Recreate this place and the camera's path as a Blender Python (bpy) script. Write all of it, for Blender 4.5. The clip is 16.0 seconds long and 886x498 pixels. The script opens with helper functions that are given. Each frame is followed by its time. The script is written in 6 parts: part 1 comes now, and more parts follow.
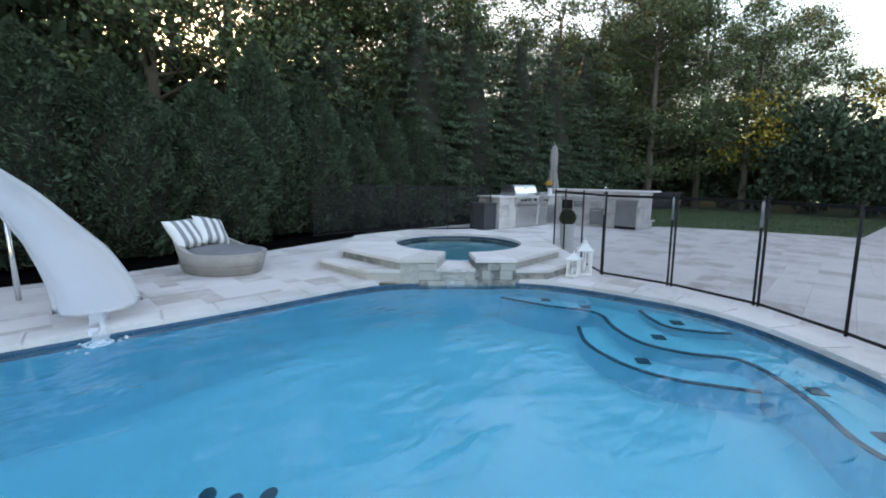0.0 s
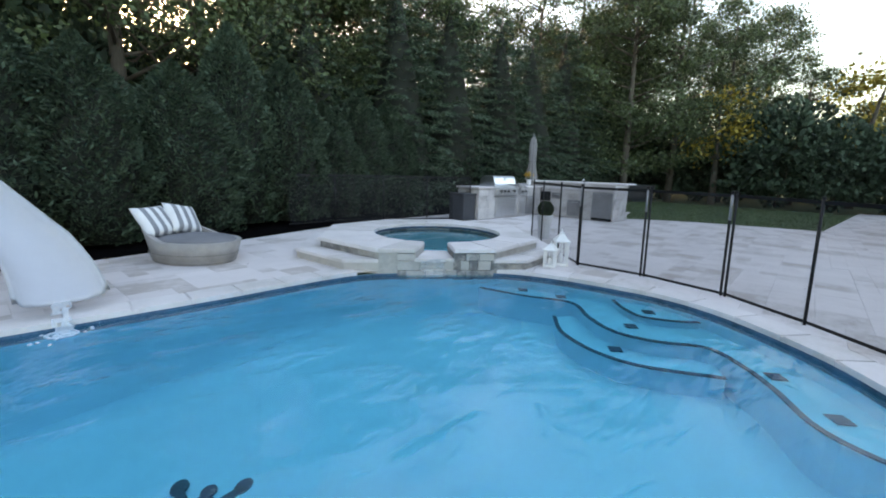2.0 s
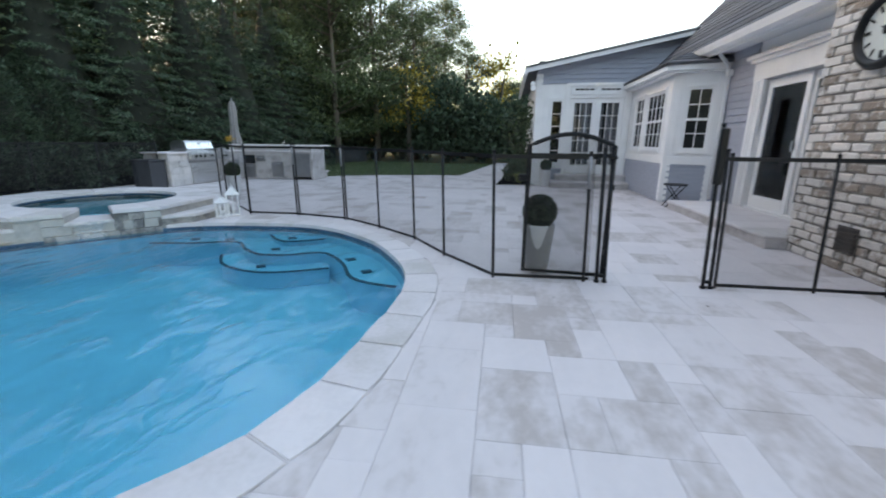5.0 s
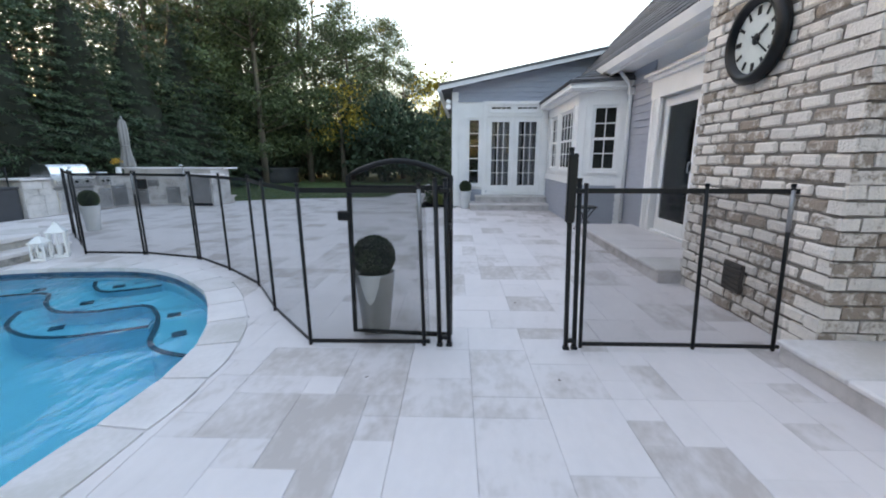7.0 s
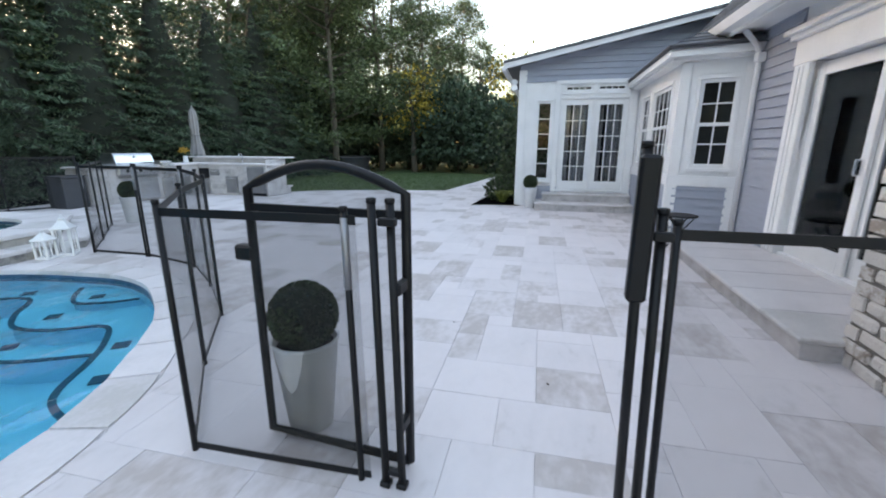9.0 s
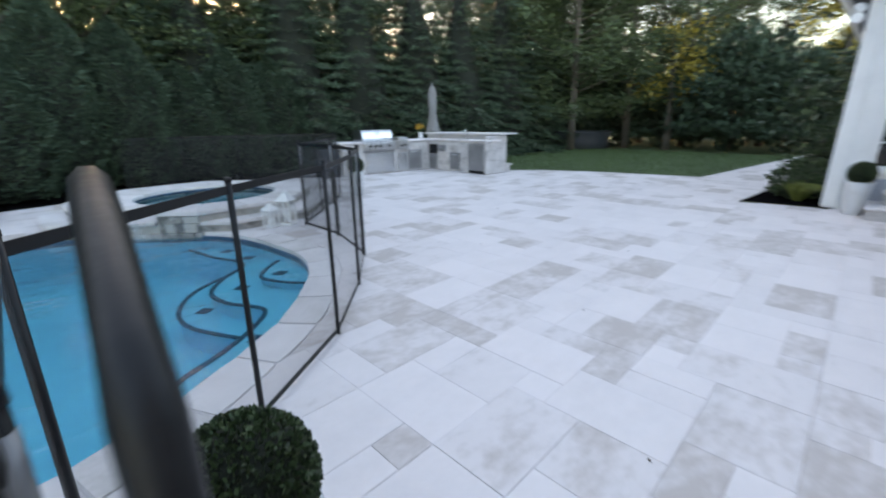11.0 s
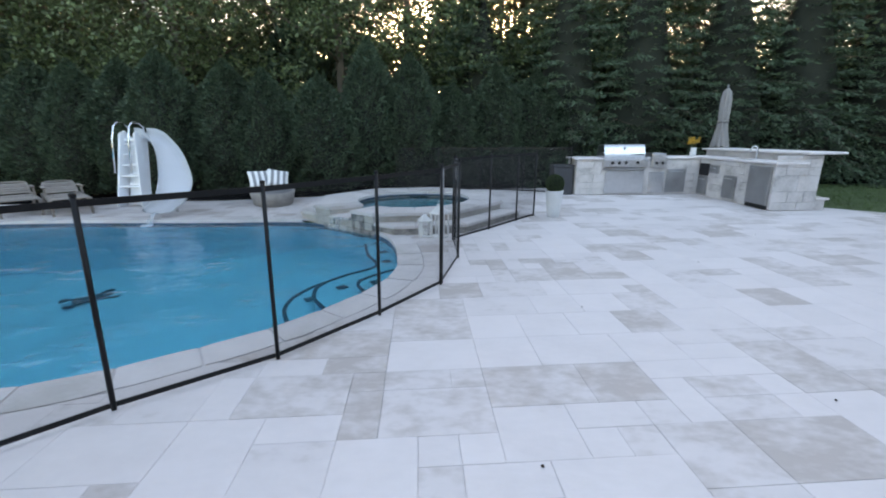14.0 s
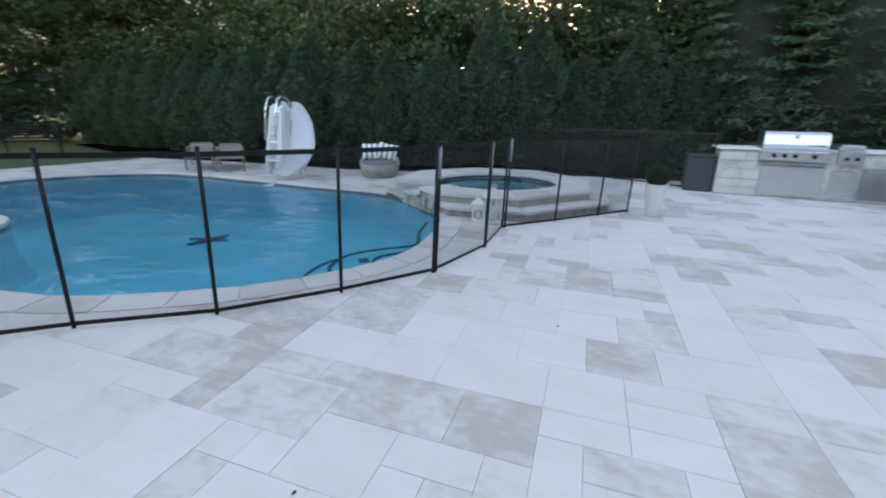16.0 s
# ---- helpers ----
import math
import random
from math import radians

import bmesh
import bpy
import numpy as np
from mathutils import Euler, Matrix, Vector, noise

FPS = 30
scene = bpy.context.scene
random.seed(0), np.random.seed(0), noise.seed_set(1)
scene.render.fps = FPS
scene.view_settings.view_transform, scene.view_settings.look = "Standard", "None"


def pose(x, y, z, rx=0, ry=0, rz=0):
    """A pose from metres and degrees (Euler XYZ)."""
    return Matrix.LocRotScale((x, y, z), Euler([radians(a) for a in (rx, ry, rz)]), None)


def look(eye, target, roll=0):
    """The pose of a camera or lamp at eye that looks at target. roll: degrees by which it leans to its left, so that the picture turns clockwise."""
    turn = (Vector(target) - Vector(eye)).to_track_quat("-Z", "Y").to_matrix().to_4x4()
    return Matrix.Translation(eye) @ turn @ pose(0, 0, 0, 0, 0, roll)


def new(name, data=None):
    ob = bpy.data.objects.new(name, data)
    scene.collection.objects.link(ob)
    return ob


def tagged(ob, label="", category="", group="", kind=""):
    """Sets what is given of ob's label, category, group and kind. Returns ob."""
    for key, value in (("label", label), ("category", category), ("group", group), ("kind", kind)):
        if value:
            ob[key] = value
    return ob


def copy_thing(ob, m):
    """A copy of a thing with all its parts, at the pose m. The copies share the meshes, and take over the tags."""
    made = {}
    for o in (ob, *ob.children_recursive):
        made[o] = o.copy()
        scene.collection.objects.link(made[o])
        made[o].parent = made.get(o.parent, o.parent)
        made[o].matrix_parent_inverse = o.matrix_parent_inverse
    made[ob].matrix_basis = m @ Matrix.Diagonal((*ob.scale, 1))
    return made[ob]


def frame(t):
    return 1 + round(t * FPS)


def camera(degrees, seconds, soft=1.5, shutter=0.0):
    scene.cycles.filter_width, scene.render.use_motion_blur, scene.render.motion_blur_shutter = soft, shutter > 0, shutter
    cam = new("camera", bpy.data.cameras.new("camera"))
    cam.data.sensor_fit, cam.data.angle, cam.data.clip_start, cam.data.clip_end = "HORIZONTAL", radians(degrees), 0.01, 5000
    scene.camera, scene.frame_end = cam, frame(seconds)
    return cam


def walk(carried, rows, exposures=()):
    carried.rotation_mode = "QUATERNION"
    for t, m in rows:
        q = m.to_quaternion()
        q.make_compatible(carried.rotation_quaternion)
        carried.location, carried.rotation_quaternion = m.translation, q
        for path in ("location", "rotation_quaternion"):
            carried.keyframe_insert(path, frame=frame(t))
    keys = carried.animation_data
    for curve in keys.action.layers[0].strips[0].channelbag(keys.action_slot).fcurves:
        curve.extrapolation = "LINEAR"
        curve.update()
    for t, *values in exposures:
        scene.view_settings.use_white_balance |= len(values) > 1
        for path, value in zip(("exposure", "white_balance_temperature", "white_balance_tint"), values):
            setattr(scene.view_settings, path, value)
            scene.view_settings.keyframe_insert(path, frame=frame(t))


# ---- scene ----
cam = camera(93.9, 16.0, 1.9, 0.4)
PATH = [
    (0, (0.2, -0.075, 1.32), (1.491, 1.417, 0.992), 0.7),
    (0.5, (0.21, -0.039, 1.33), (1.524, 1.423, 0.962), 1.6),
    (1, (0.211, -0.008, 1.337), (1.539, 1.436, 0.949), 2.2),
    (1.5, (0.221, -0.013, 1.327), (1.555, 1.427, 0.945), 2.0),
    (2, (0.205, -0.08, 1.317), (1.565, 1.338, 0.945), 1.6),
    (2.5, (0.095, -0.237, 1.323), (1.49, 1.147, 0.953), 1.3),
    (3, (-0.077, -0.473, 1.319), (1.37, 0.857, 0.949), 0.8),
    (3.5, (-0.231, -0.828, 1.293), (1.283, 0.419, 0.902), 1.0),
    (4, (-0.352, -1.21, 1.271), (1.275, -0.127, 0.846), 0.9),
    (4.5, (-0.463, -1.586, 1.242), (1.314, -0.813, 0.745), 0.1),
    (5, (-0.474, -2.009, 1.262), (1.413, -1.585, 0.756), 0.5),
    (7.5, (0.975, -3.147, 1.374), (2.916, -2.919, 0.949), 0.0),
    (8, (1.317, -3.299, 1.4), (3.233, -2.918, 0.971), 0.1),
    (10.5, (3.208, -3.074, 1.396), (4.779, -1.988, 0.8), -0.8),
    (11, (3.528, -2.931, 1.392), (4.755, -1.464, 0.807), -0.9),
    (11.5, (3.868, -2.812, 1.389), (4.717, -1.084, 0.846), -1.5),
    (12, (4.26, -2.864, 1.395), (4.907, -1.048, 0.864), -2.7),
    (12.5, (4.649, -2.937, 1.417), (5.106, -1.071, 0.862), -2.7),
    (13, (5.049, -2.899, 1.421), (5.363, -1.003, 0.867), -1.3),
    (13.5, (5.463, -2.953, 1.415), (5.576, -1.029, 0.882), -1.4),
    (14, (5.819, -2.94, 1.42), (5.755, -1.009, 0.901), -0.7),
    (14.5, (6.21, -2.802, 1.414), (6.032, -0.885, 0.873), -0.4),
    (15, (6.631, -2.724, 1.402), (6.287, -0.834, 0.847), -0.5),
    (15.5, (6.953, -2.54, 1.368), (6.46, -0.693, 0.781), -0.1),
    (16, (7.209, -2.294, 1.384), (6.436, -0.553, 0.776), 0.8),
]
walk(cam, [(t, look(eye, target, roll)) for t, eye, target, roll in PATH], [(0.0, 3.42, 9400.0, 21.0), (3.5, 3.4, 9400.0, 21.0), (4.5, 3.3, 9400.0, 21.0), (5.2, 3.26, 9400.0, 21.0), (7.4, 3.46, 9400.0, 21.0), (10.4, 3.58, 9400.0, 21.0), (13.0, 3.54, 9400.0, 21.0), (16.0, 3.46, 9400.0, 21.0)])

# ---- world and light ----
SUN_AZ, SUN_EL = radians(4), radians(7)      # the sun stands low behind the trees, towards +y
world = bpy.data.worlds.new("dusk_sky")
scene.world = world
world.use_nodes = True
wn, wl = world.node_tree.nodes, world.node_tree.links
sky = wn.new("ShaderNodeTexSky")
sky.sky_type, sky.sun_disc = "NISHITA", False
sky.sun_elevation, sky.sun_rotation = SUN_EL, SUN_AZ
sky.air_density, sky.dust_density, sky.ozone_density = 1.0, 1.7, 2.0
wl.new(sky.outputs[0], wn["Background"].inputs[0])
wn["Background"].inputs[1].default_value = 0.15
sun = new("sun", bpy.data.lights.new("sun", "SUN"))
sun.data.energy, sun.data.angle, sun.data.color = 0.5, radians(12), (1.0, 0.86, 0.7)
sun.matrix_world = look((math.sin(SUN_AZ) * 40, math.cos(SUN_AZ) * 40, 40 * math.tan(SUN_EL)), (0, 0, 0))


# ---- materials ----
def material(name, base, rough=0.6, metal=0.0, var=0.2, scale=3.0, fine=40.0, bump=0.15, dist=0.01, rand=0.0, spec=0.5,
             second=None, stretch=(1, 1, 1), grain=1.0, middle=0.68):
    """A surface with a broad and a fine variation of its colour and a fine relief."""
    m = bpy.data.materials.new(name)
    m.use_nodes = True
    n, l = m.node_tree.nodes, m.node_tree.links
    b = n["Principled BSDF"]
    b.inputs["Metallic"].default_value = metal
    b.inputs["Specular IOR Level"].default_value = spec
    geo = n.new("ShaderNodeNewGeometry")
    mp = n.new("ShaderNodeMapping")
    mp.inputs["Scale"].default_value = stretch
    l.new(geo.outputs["Position"], mp.inputs[0])
    broad, small = n.new("ShaderNodeTexNoise"), n.new("ShaderNodeTexNoise")
    for node, s in ((broad, scale), (small, fine)):
        node.inputs["Scale"].default_value, node.inputs["Detail"].default_value = s, 5.0
        l.new(mp.outputs[0], node.inputs["Vector"])
    add = n.new("ShaderNodeMath")
    add.operation = "MULTIPLY_ADD"
    l.new(small.outputs[0], add.inputs[0])
    add.inputs[1].default_value = 0.45
    l.new(broad.outputs[0], add.inputs[2])
    value = add.outputs[0]
    if grain != 1.0:
        calm = n.new("ShaderNodeMath")
        calm.operation = "MULTIPLY_ADD"
        l.new(value, calm.inputs[0])
        calm.inputs[1].default_value, calm.inputs[2].default_value = grain, 0.725 * (1 - grain)
        value = calm.outputs[0]
    if rand:
        info = n.new("ShaderNodeObjectInfo")
        both = n.new("ShaderNodeMath")
        both.operation = "ADD"
        l.new(info.outputs["Random"], both.inputs[0])
        l.new(geo.outputs["Random Per Island"], both.inputs[1])
        fr = n.new("ShaderNodeMath")
        fr.operation = "FRACT"
        l.new(both.outputs[0], fr.inputs[0])
        mix = n.new("ShaderNodeMath")
        mix.operation = "MULTIPLY_ADD"
        l.new(fr.outputs[0], mix.inputs[0])
        mix.inputs[1].default_value = rand
        l.new(value, mix.inputs[2])
        off = n.new("ShaderNodeMath")
        off.operation = "SUBTRACT"
        l.new(mix.outputs[0], off.inputs[0])
        off.inputs[1].default_value = rand / 2
        value = off.outputs[0]
    ramp = n.new("ShaderNodeValToRGB")
    lo = second or tuple(c * (1 - var) for c in base)
    hi = tuple(min(1, c * (1 + var * 0.7)) for c in base)
    e = ramp.color_ramp.elements
    e[0].position, e[0].color = 0.42, (*lo, 1)
    e[1].position, e[1].color = 1.0, (*hi, 1)
    mid = e.new(middle)
    mid.color = (*base, 1)
    l.new(value, ramp.inputs[0])
    l.new(ramp.outputs[0], b.inputs["Base Color"])
    rr = n.new("ShaderNodeMapRange")
    rr.inputs["To Min"].default_value, rr.inputs["To Max"].default_value = max(0.02, rough - 0.12), min(1, rough + 0.12)
    l.new(small.outputs[0], rr.inputs["Value"])
    l.new(rr.outputs[0], b.inputs["Roughness"])
    if bump:
        bp = n.new("ShaderNodeBump")
        bp.inputs["Strength"].default_value, bp.inputs["Distance"].default_value = bump, dist
        l.new(small.outputs[0], bp.inputs["Height"])
        l.new(bp.outputs[0], b.inputs["Normal"])
    return m


def see_through(name, colour, cover):
    """A fine woven mesh: threads that cover a share of the view."""
    m = bpy.data.materials.new(name)
    m.use_nodes = True
    n, l = m.node_tree.nodes, m.node_tree.links
    b = n["Principled BSDF"]
    b.inputs["Base Color"].default_value, b.inputs["Roughness"].default_value = (*colour, 1), 0.7
    clear, mix = n.new("ShaderNodeBsdfTransparent"), n.new("ShaderNodeMixShader")
    noise_ = n.new("ShaderNodeTexNoise")
    noise_.inputs["Scale"].default_value = 3.0
    geo = n.new("ShaderNodeNewGeometry")
    l.new(geo.outputs["Position"], noise_.inputs["Vector"])
    rng = n.new("ShaderNodeMapRange")
    rng.inputs["To Min"].default_value, rng.inputs["To Max"].default_value = cover - 0.05, cover + 0.05
    l.new(noise_.outputs[0], rng.inputs["Value"])
    l.new(rng.outputs[0], mix.inputs[0])
    l.new(clear.outputs[0], mix.inputs[1])
    l.new(b.outputs[0], mix.inputs[2])
    l.new(mix.outputs[0], n["Material Output"].inputs["Surface"])
    return m


def water_surface(name, tint, ripple, scale, cloud=0.0, body=(0.1, 0.45, 0.6)):
    """Clear tinted water: mirrors by Fresnel, lets the basin show."""
    m = bpy.data.materials.new(name)
    m.use_nodes = True
    n, l = m.node_tree.nodes, m.node_tree.links
    n.remove(n["Principled BSDF"])
    clear, gloss, mix = n.new("ShaderNodeBsdfTransparent"), n.new("ShaderNodeBsdfGlossy"), n.new("ShaderNodeMixShader")
    clear.inputs[0].default_value = (*tint, 1)
    gloss.inputs["Roughness"].default_value = 0.015
    fres = n.new("ShaderNodeFresnel")
    fres.inputs["IOR"].default_value = 1.38
    geo = n.new("ShaderNodeNewGeometry")
    mp = n.new("ShaderNodeMapping")
    mp.inputs["Rotation"].default_value = (0, 0, radians(35))
    mp.inputs["Scale"].default_value = (1.0, 1.8, 1.0)
    l.new(geo.outputs["Position"], mp.inputs[0])
    a, c = n.new("ShaderNodeTexNoise"), n.new("ShaderNodeTexNoise")
    a.inputs["Scale"].default_value, a.inputs["Detail"].default_value, a.inputs["Distortion"].default_value = scale, 3.0, 0.6
    c.inputs["Scale"].default_value, c.inputs["Detail"].default_value = scale * 0.22, 2.0
    l.new(mp.outputs[0], a.inputs["Vector"])
    l.new(mp.outputs[0], c.inputs["Vector"])
    mul = n.new("ShaderNodeMath")
    mul.operation = "MULTIPLY"
    l.new(a.outputs[0], mul.inputs[0])
    calm = n.new("ShaderNodeMapRange")
    calm.inputs["From Min"].default_value, calm.inputs["From Max"].default_value = 0.45, 0.68
    calm.inputs["To Min"].default_value, calm.inputs["To Max"].default_value = 0.12, 0.8
    l.new(c.outputs[0], calm.inputs["Value"])
    l.new(calm.outputs[0], mul.inputs[1])
    bp = n.new("ShaderNodeBump")
    bp.inputs["Strength"].default_value, bp.inputs["Distance"].default_value = ripple, 0.07
    l.new(mul.outputs[0], bp.inputs["Height"])
    l.new(bp.outputs[0], gloss.inputs["Normal"])
    l.new(bp.outputs[0], fres.inputs["Normal"])
    l.new(fres.outputs[0], mix.inputs[0])
    under = clear.outputs[0]
    if cloud:
        # fine bubbles and dissolved matter scatter part of the light back
        haze, part_ = n.new("ShaderNodeBsdfDiffuse"), n.new("ShaderNodeMixShader")
        haze.inputs[0].default_value, part_.inputs[0].default_value = (*body, 1), cloud
        l.new(clear.outputs[0], part_.inputs[1])
        l.new(haze.outputs[0], part_.inputs[2])
        under = part_.outputs[0]
    l.new(under, mix.inputs[1])
    l.new(gloss.outputs[0], mix.inputs[2])
    l.new(mix.outputs[0], n["Material Output"].inputs["Surface"])
    return m


def glass_pane(name):
    m = bpy.data.materials.new(name)
    m.use_nodes = True
    b = m.node_tree.nodes["Principled BSDF"]
    b.inputs["Base Color"].default_value = (0.02, 0.025, 0.03, 1)
    b.inputs["Roughness"].default_value = 0.04
    b.inputs["Specular IOR Level"].default_value = 0.6
    return m


TRAVERTINE = material("travertine", (0.64, 0.588, 0.588), 0.55, var=0.13, scale=3.0, fine=12, bump=0.16, rand=0.56, second=(0.46, 0.405, 0.385), stretch=(1, 1.6, 1), grain=0.66, middle=0.66)
COPING = material("coping_travertine", (0.64, 0.6, 0.6), 0.55, var=0.2, scale=2.5, fine=30, bump=0.12, rand=0.4, second=(0.53, 0.5, 0.48))
GROUT = material("grout", (0.6, 0.57, 0.56), 0.9, var=0.3, scale=5)
STONE = material("stacked_stone", (0.36, 0.34, 0.32), 0.75, var=0.4, scale=6, fine=30, bump=0.5, rand=0.7, second=(0.15, 0.145, 0.145))
VENEER = material("kitchen_veneer", (0.5, 0.47, 0.465), 0.65, var=0.3, scale=4, fine=22, bump=0.3, rand=0.22, second=(0.33, 0.31, 0.3))
PLASTER = material("pool_plaster", (0.11, 0.71, 0.84), 0.7, var=0.12, scale=0.8, fine=12, bump=0.05)
POOL_TILE = material("waterline_tile", (0.03, 0.1, 0.17), 0.3, var=0.5, scale=8, fine=60, rand=0.3)
TRIM_TILE = material("dark_mosaic", (0.004, 0.015, 0.05), 0.4, var=0.6, scale=9, fine=70)
WATER = water_surface("pool_water", (0.48, 0.95, 0.99), 0.55, 6.0, 0.1, (0.02, 0.4, 0.55))
SPA_WATER = water_surface("spa_water", (0.4, 0.72, 0.75), 0.3, 7.0, 0.3, (0.06, 0.24, 0.27))
FOAM = material("falling_water", (0.8, 0.88, 0.95), 0.2, var=0.1, scale=20, fine=90, bump=0.5)
BLACK = material("black_aluminium", (0.006, 0.0065, 0.008), 0.45, spec=0.3, var=0.4, scale=6, fine=80, bump=0.05)
MESH = see_through("fence_mesh", (0.014, 0.015, 0.018), 0.3)
STEEL = material("brushed_steel", (0.62, 0.63, 0.65), 0.28, metal=1.0, var=0.12, scale=3, fine=60, bump=0.06, stretch=(1, 1, 8))
STEEL_DULL = material("dull_steel", (0.3, 0.3, 0.31), 0.45, metal=0.8, var=0.25, scale=3, fine=60, bump=0.05)
CHROME = material("chrome_tube", (0.75, 0.76, 0.78), 0.15, metal=1.0, var=0.05, bump=0)
GEL = material("white_gelcoat", (0.78, 0.8, 0.84), 0.45, var=0.03, scale=2, fine=12, bump=0)
WHITE = material("white_paint", (0.8, 0.8, 0.8), 0.45, var=0.07, scale=3, fine=50, bump=0.05)
SIDING = material("grey_blue_siding", (0.32, 0.35, 0.41), 0.6, var=0.1, scale=4, fine=50, bump=0.1, rand=0.15, stretch=(1, 1, 6))
SHINGLE = material("dark_roof_shingle", (0.1, 0.105, 0.115), 0.9, var=0.4, scale=6, fine=60, bump=0.4, rand=0.5)
BRICK = material("washed_brick", (0.66, 0.605, 0.56), 0.85, var=0.16, scale=14, fine=55, bump=0.9, dist=0.015, rand=0.72, second=(0.32, 0.255, 0.21), middle=0.64)
MORTAR = material("mortar", (0.19, 0.17, 0.155), 0.95, var=0.3, scale=8, fine=60, bump=0.4)
GLASS = glass_pane("dark_glass")
CURTAIN = material("pale_curtain", (0.5, 0.5, 0.52), 0.9, var=0.3, scale=10, fine=40, stretch=(1, 12, 1))
GRASS = material("lawn_grass", (0.05, 0.085, 0.03), 0.9, var=0.4, scale=1.2, fine=60, bump=0.6, dist=0.03)
BLADE = material("grass_blades", (0.055, 0.1, 0.03), 0.7, var=0.4, scale=2, fine=20, bump=0, rand=0.6)
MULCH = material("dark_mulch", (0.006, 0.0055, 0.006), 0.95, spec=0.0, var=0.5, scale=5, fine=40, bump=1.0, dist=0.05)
BARK = material("tree_bark", (0.09, 0.075, 0.06), 0.95, var=0.4, scale=4, fine=25, bump=0.8, dist=0.03, stretch=(1, 1, 0.25))
LEAF_ARB = material("arborvitae_foliage", (0.04, 0.071, 0.043), 0.7, spec=0.35, var=0.5, scale=1.5, fine=12, bump=0, rand=0.8)
LEAF_SPR = material("spruce_foliage", (0.036, 0.07, 0.038), 0.65, var=0.5, scale=1.2, fine=10, bump=0, rand=0.8)
LEAF_DEC = material("broadleaf_foliage", (0.055, 0.085, 0.032), 0.6, var=0.5, scale=0.8, fine=8, bump=0, rand=0.9)
LEAF_SUNLIT = material("sunlit_leaves", (0.3, 0.22, 0.03), 0.6, var=0.4, scale=1, fine=8, bump=0, rand=0.9)
LEAF_BOX = material("boxwood_foliage", (0.03, 0.058, 0.02), 0.6, var=0.5, scale=6, fine=40, bump=0, rand=0.9)
# near-black filling for foliage, its colour standing for the shade inside
CORE = material("inner_shade", (0.012, 0.016, 0.01), 0.95, var=0.4, scale=4)
WICKER = material("grey_wicker", (0.28, 0.26, 0.25), 0.7, var=0.3, scale=8, fine=70, bump=0.4, rand=0.5)
CUSHION = material("charcoal_cushion", (0.17, 0.17, 0.185), 0.9, var=0.15, scale=4, fine=90, bump=0.2)
CLOTH_WHITE = material("white_cloth", (0.72, 0.72, 0.73), 0.9, var=0.1, scale=5, fine=90, bump=0.2)
CLOTH_GREY = material("grey_stripe_cloth", (0.22, 0.23, 0.25), 0.9, var=0.15, scale=5, fine=90, bump=0.2)
CANVAS = material("umbrella_canvas", (0.26, 0.245, 0.245), 0.9, var=0.25, scale=5, fine=60, bump=0.3, stretch=(1, 1, 0.3))
CHARCOAL = material("charcoal_plastic", (0.035, 0.038, 0.045), 0.6, var=0.25, scale=4, fine=50, bump=0.08)
TEAK = material("weathered_teak", (0.22, 0.19, 0.175), 0.8, var=0.3, scale=5, fine=50, bump=0.3, rand=0.5)
POT = material("glazed_pot", (0.62, 0.63, 0.64), 0.4, var=0.12, scale=4, fine=30, bump=0.08)
FLOWER = material("yellow_petals", (0.5, 0.27, 0.03), 0.7, var=0.3, scale=20, bump=0, rand=0.6)
RUST = material("rusty_vent", (0.045, 0.035, 0.03), 0.7, var=0.5, scale=9, fine=50, bump=0.3)
CLOCK_FACE = material("clock_face", (0.6, 0.64, 0.62), 0.5, var=0.15, scale=4, fine=30, bump=0.02)


# ---- mesh helpers ----
def part(name, bm, mat_, parent=None, label=""):
    """Links a bmesh as one mesh object, under a thing or a part if given."""
    me = bpy.data.meshes.new(name)
    bm.to_mesh(me)
    bm.free()
    me.materials.append(mat_)
    ob = new(name, me)
    if parent:
        ob.parent = parent
    return tagged(ob, label)


def raw(name, verts, faces, mat_, parent=None, label=""):
    me = bpy.data.meshes.new(name)
    me.from_pydata([tuple(v) for v in verts], [], faces)
    me.update()
    me.materials.append(mat_)
    ob = new(name, me)
    if parent:
        ob.parent = parent
    return tagged(ob, label)


def share(name, src, m, parent=None):
    """Another object on the mesh of src, at the pose m."""
    ob = new(name, src.data)
    if parent:
        ob.parent = parent
    ob.matrix_basis = m
    return ob


def empty(name, m, label, category, group="", kind=""):
    ob = new(name)
    ob.empty_display_size = 0.1
    ob.matrix_basis = m
    return tagged(ob, label, category, group, kind)


def box(x0, x1, y0, y1, z0, z1, bevel=0.004, bm=None, m=None):
    own = bm is None
    bm = bm or bmesh.new()
    mm = Matrix.Translation(((x0 + x1) / 2, (y0 + y1) / 2, (z0 + z1) / 2)) @ Matrix.Diagonal((abs(x1 - x0), abs(y1 - y0), abs(z1 - z0), 1))
    r = bmesh.ops.create_cube(bm, size=1, matrix=(m @ mm) if m else mm)
    if bevel:
        edges = {e for v in r["verts"] for e in v.link_edges}
        bmesh.ops.bevel(bm, geom=list(edges), offset=bevel, segments=1, affect="EDGES")
    return bm


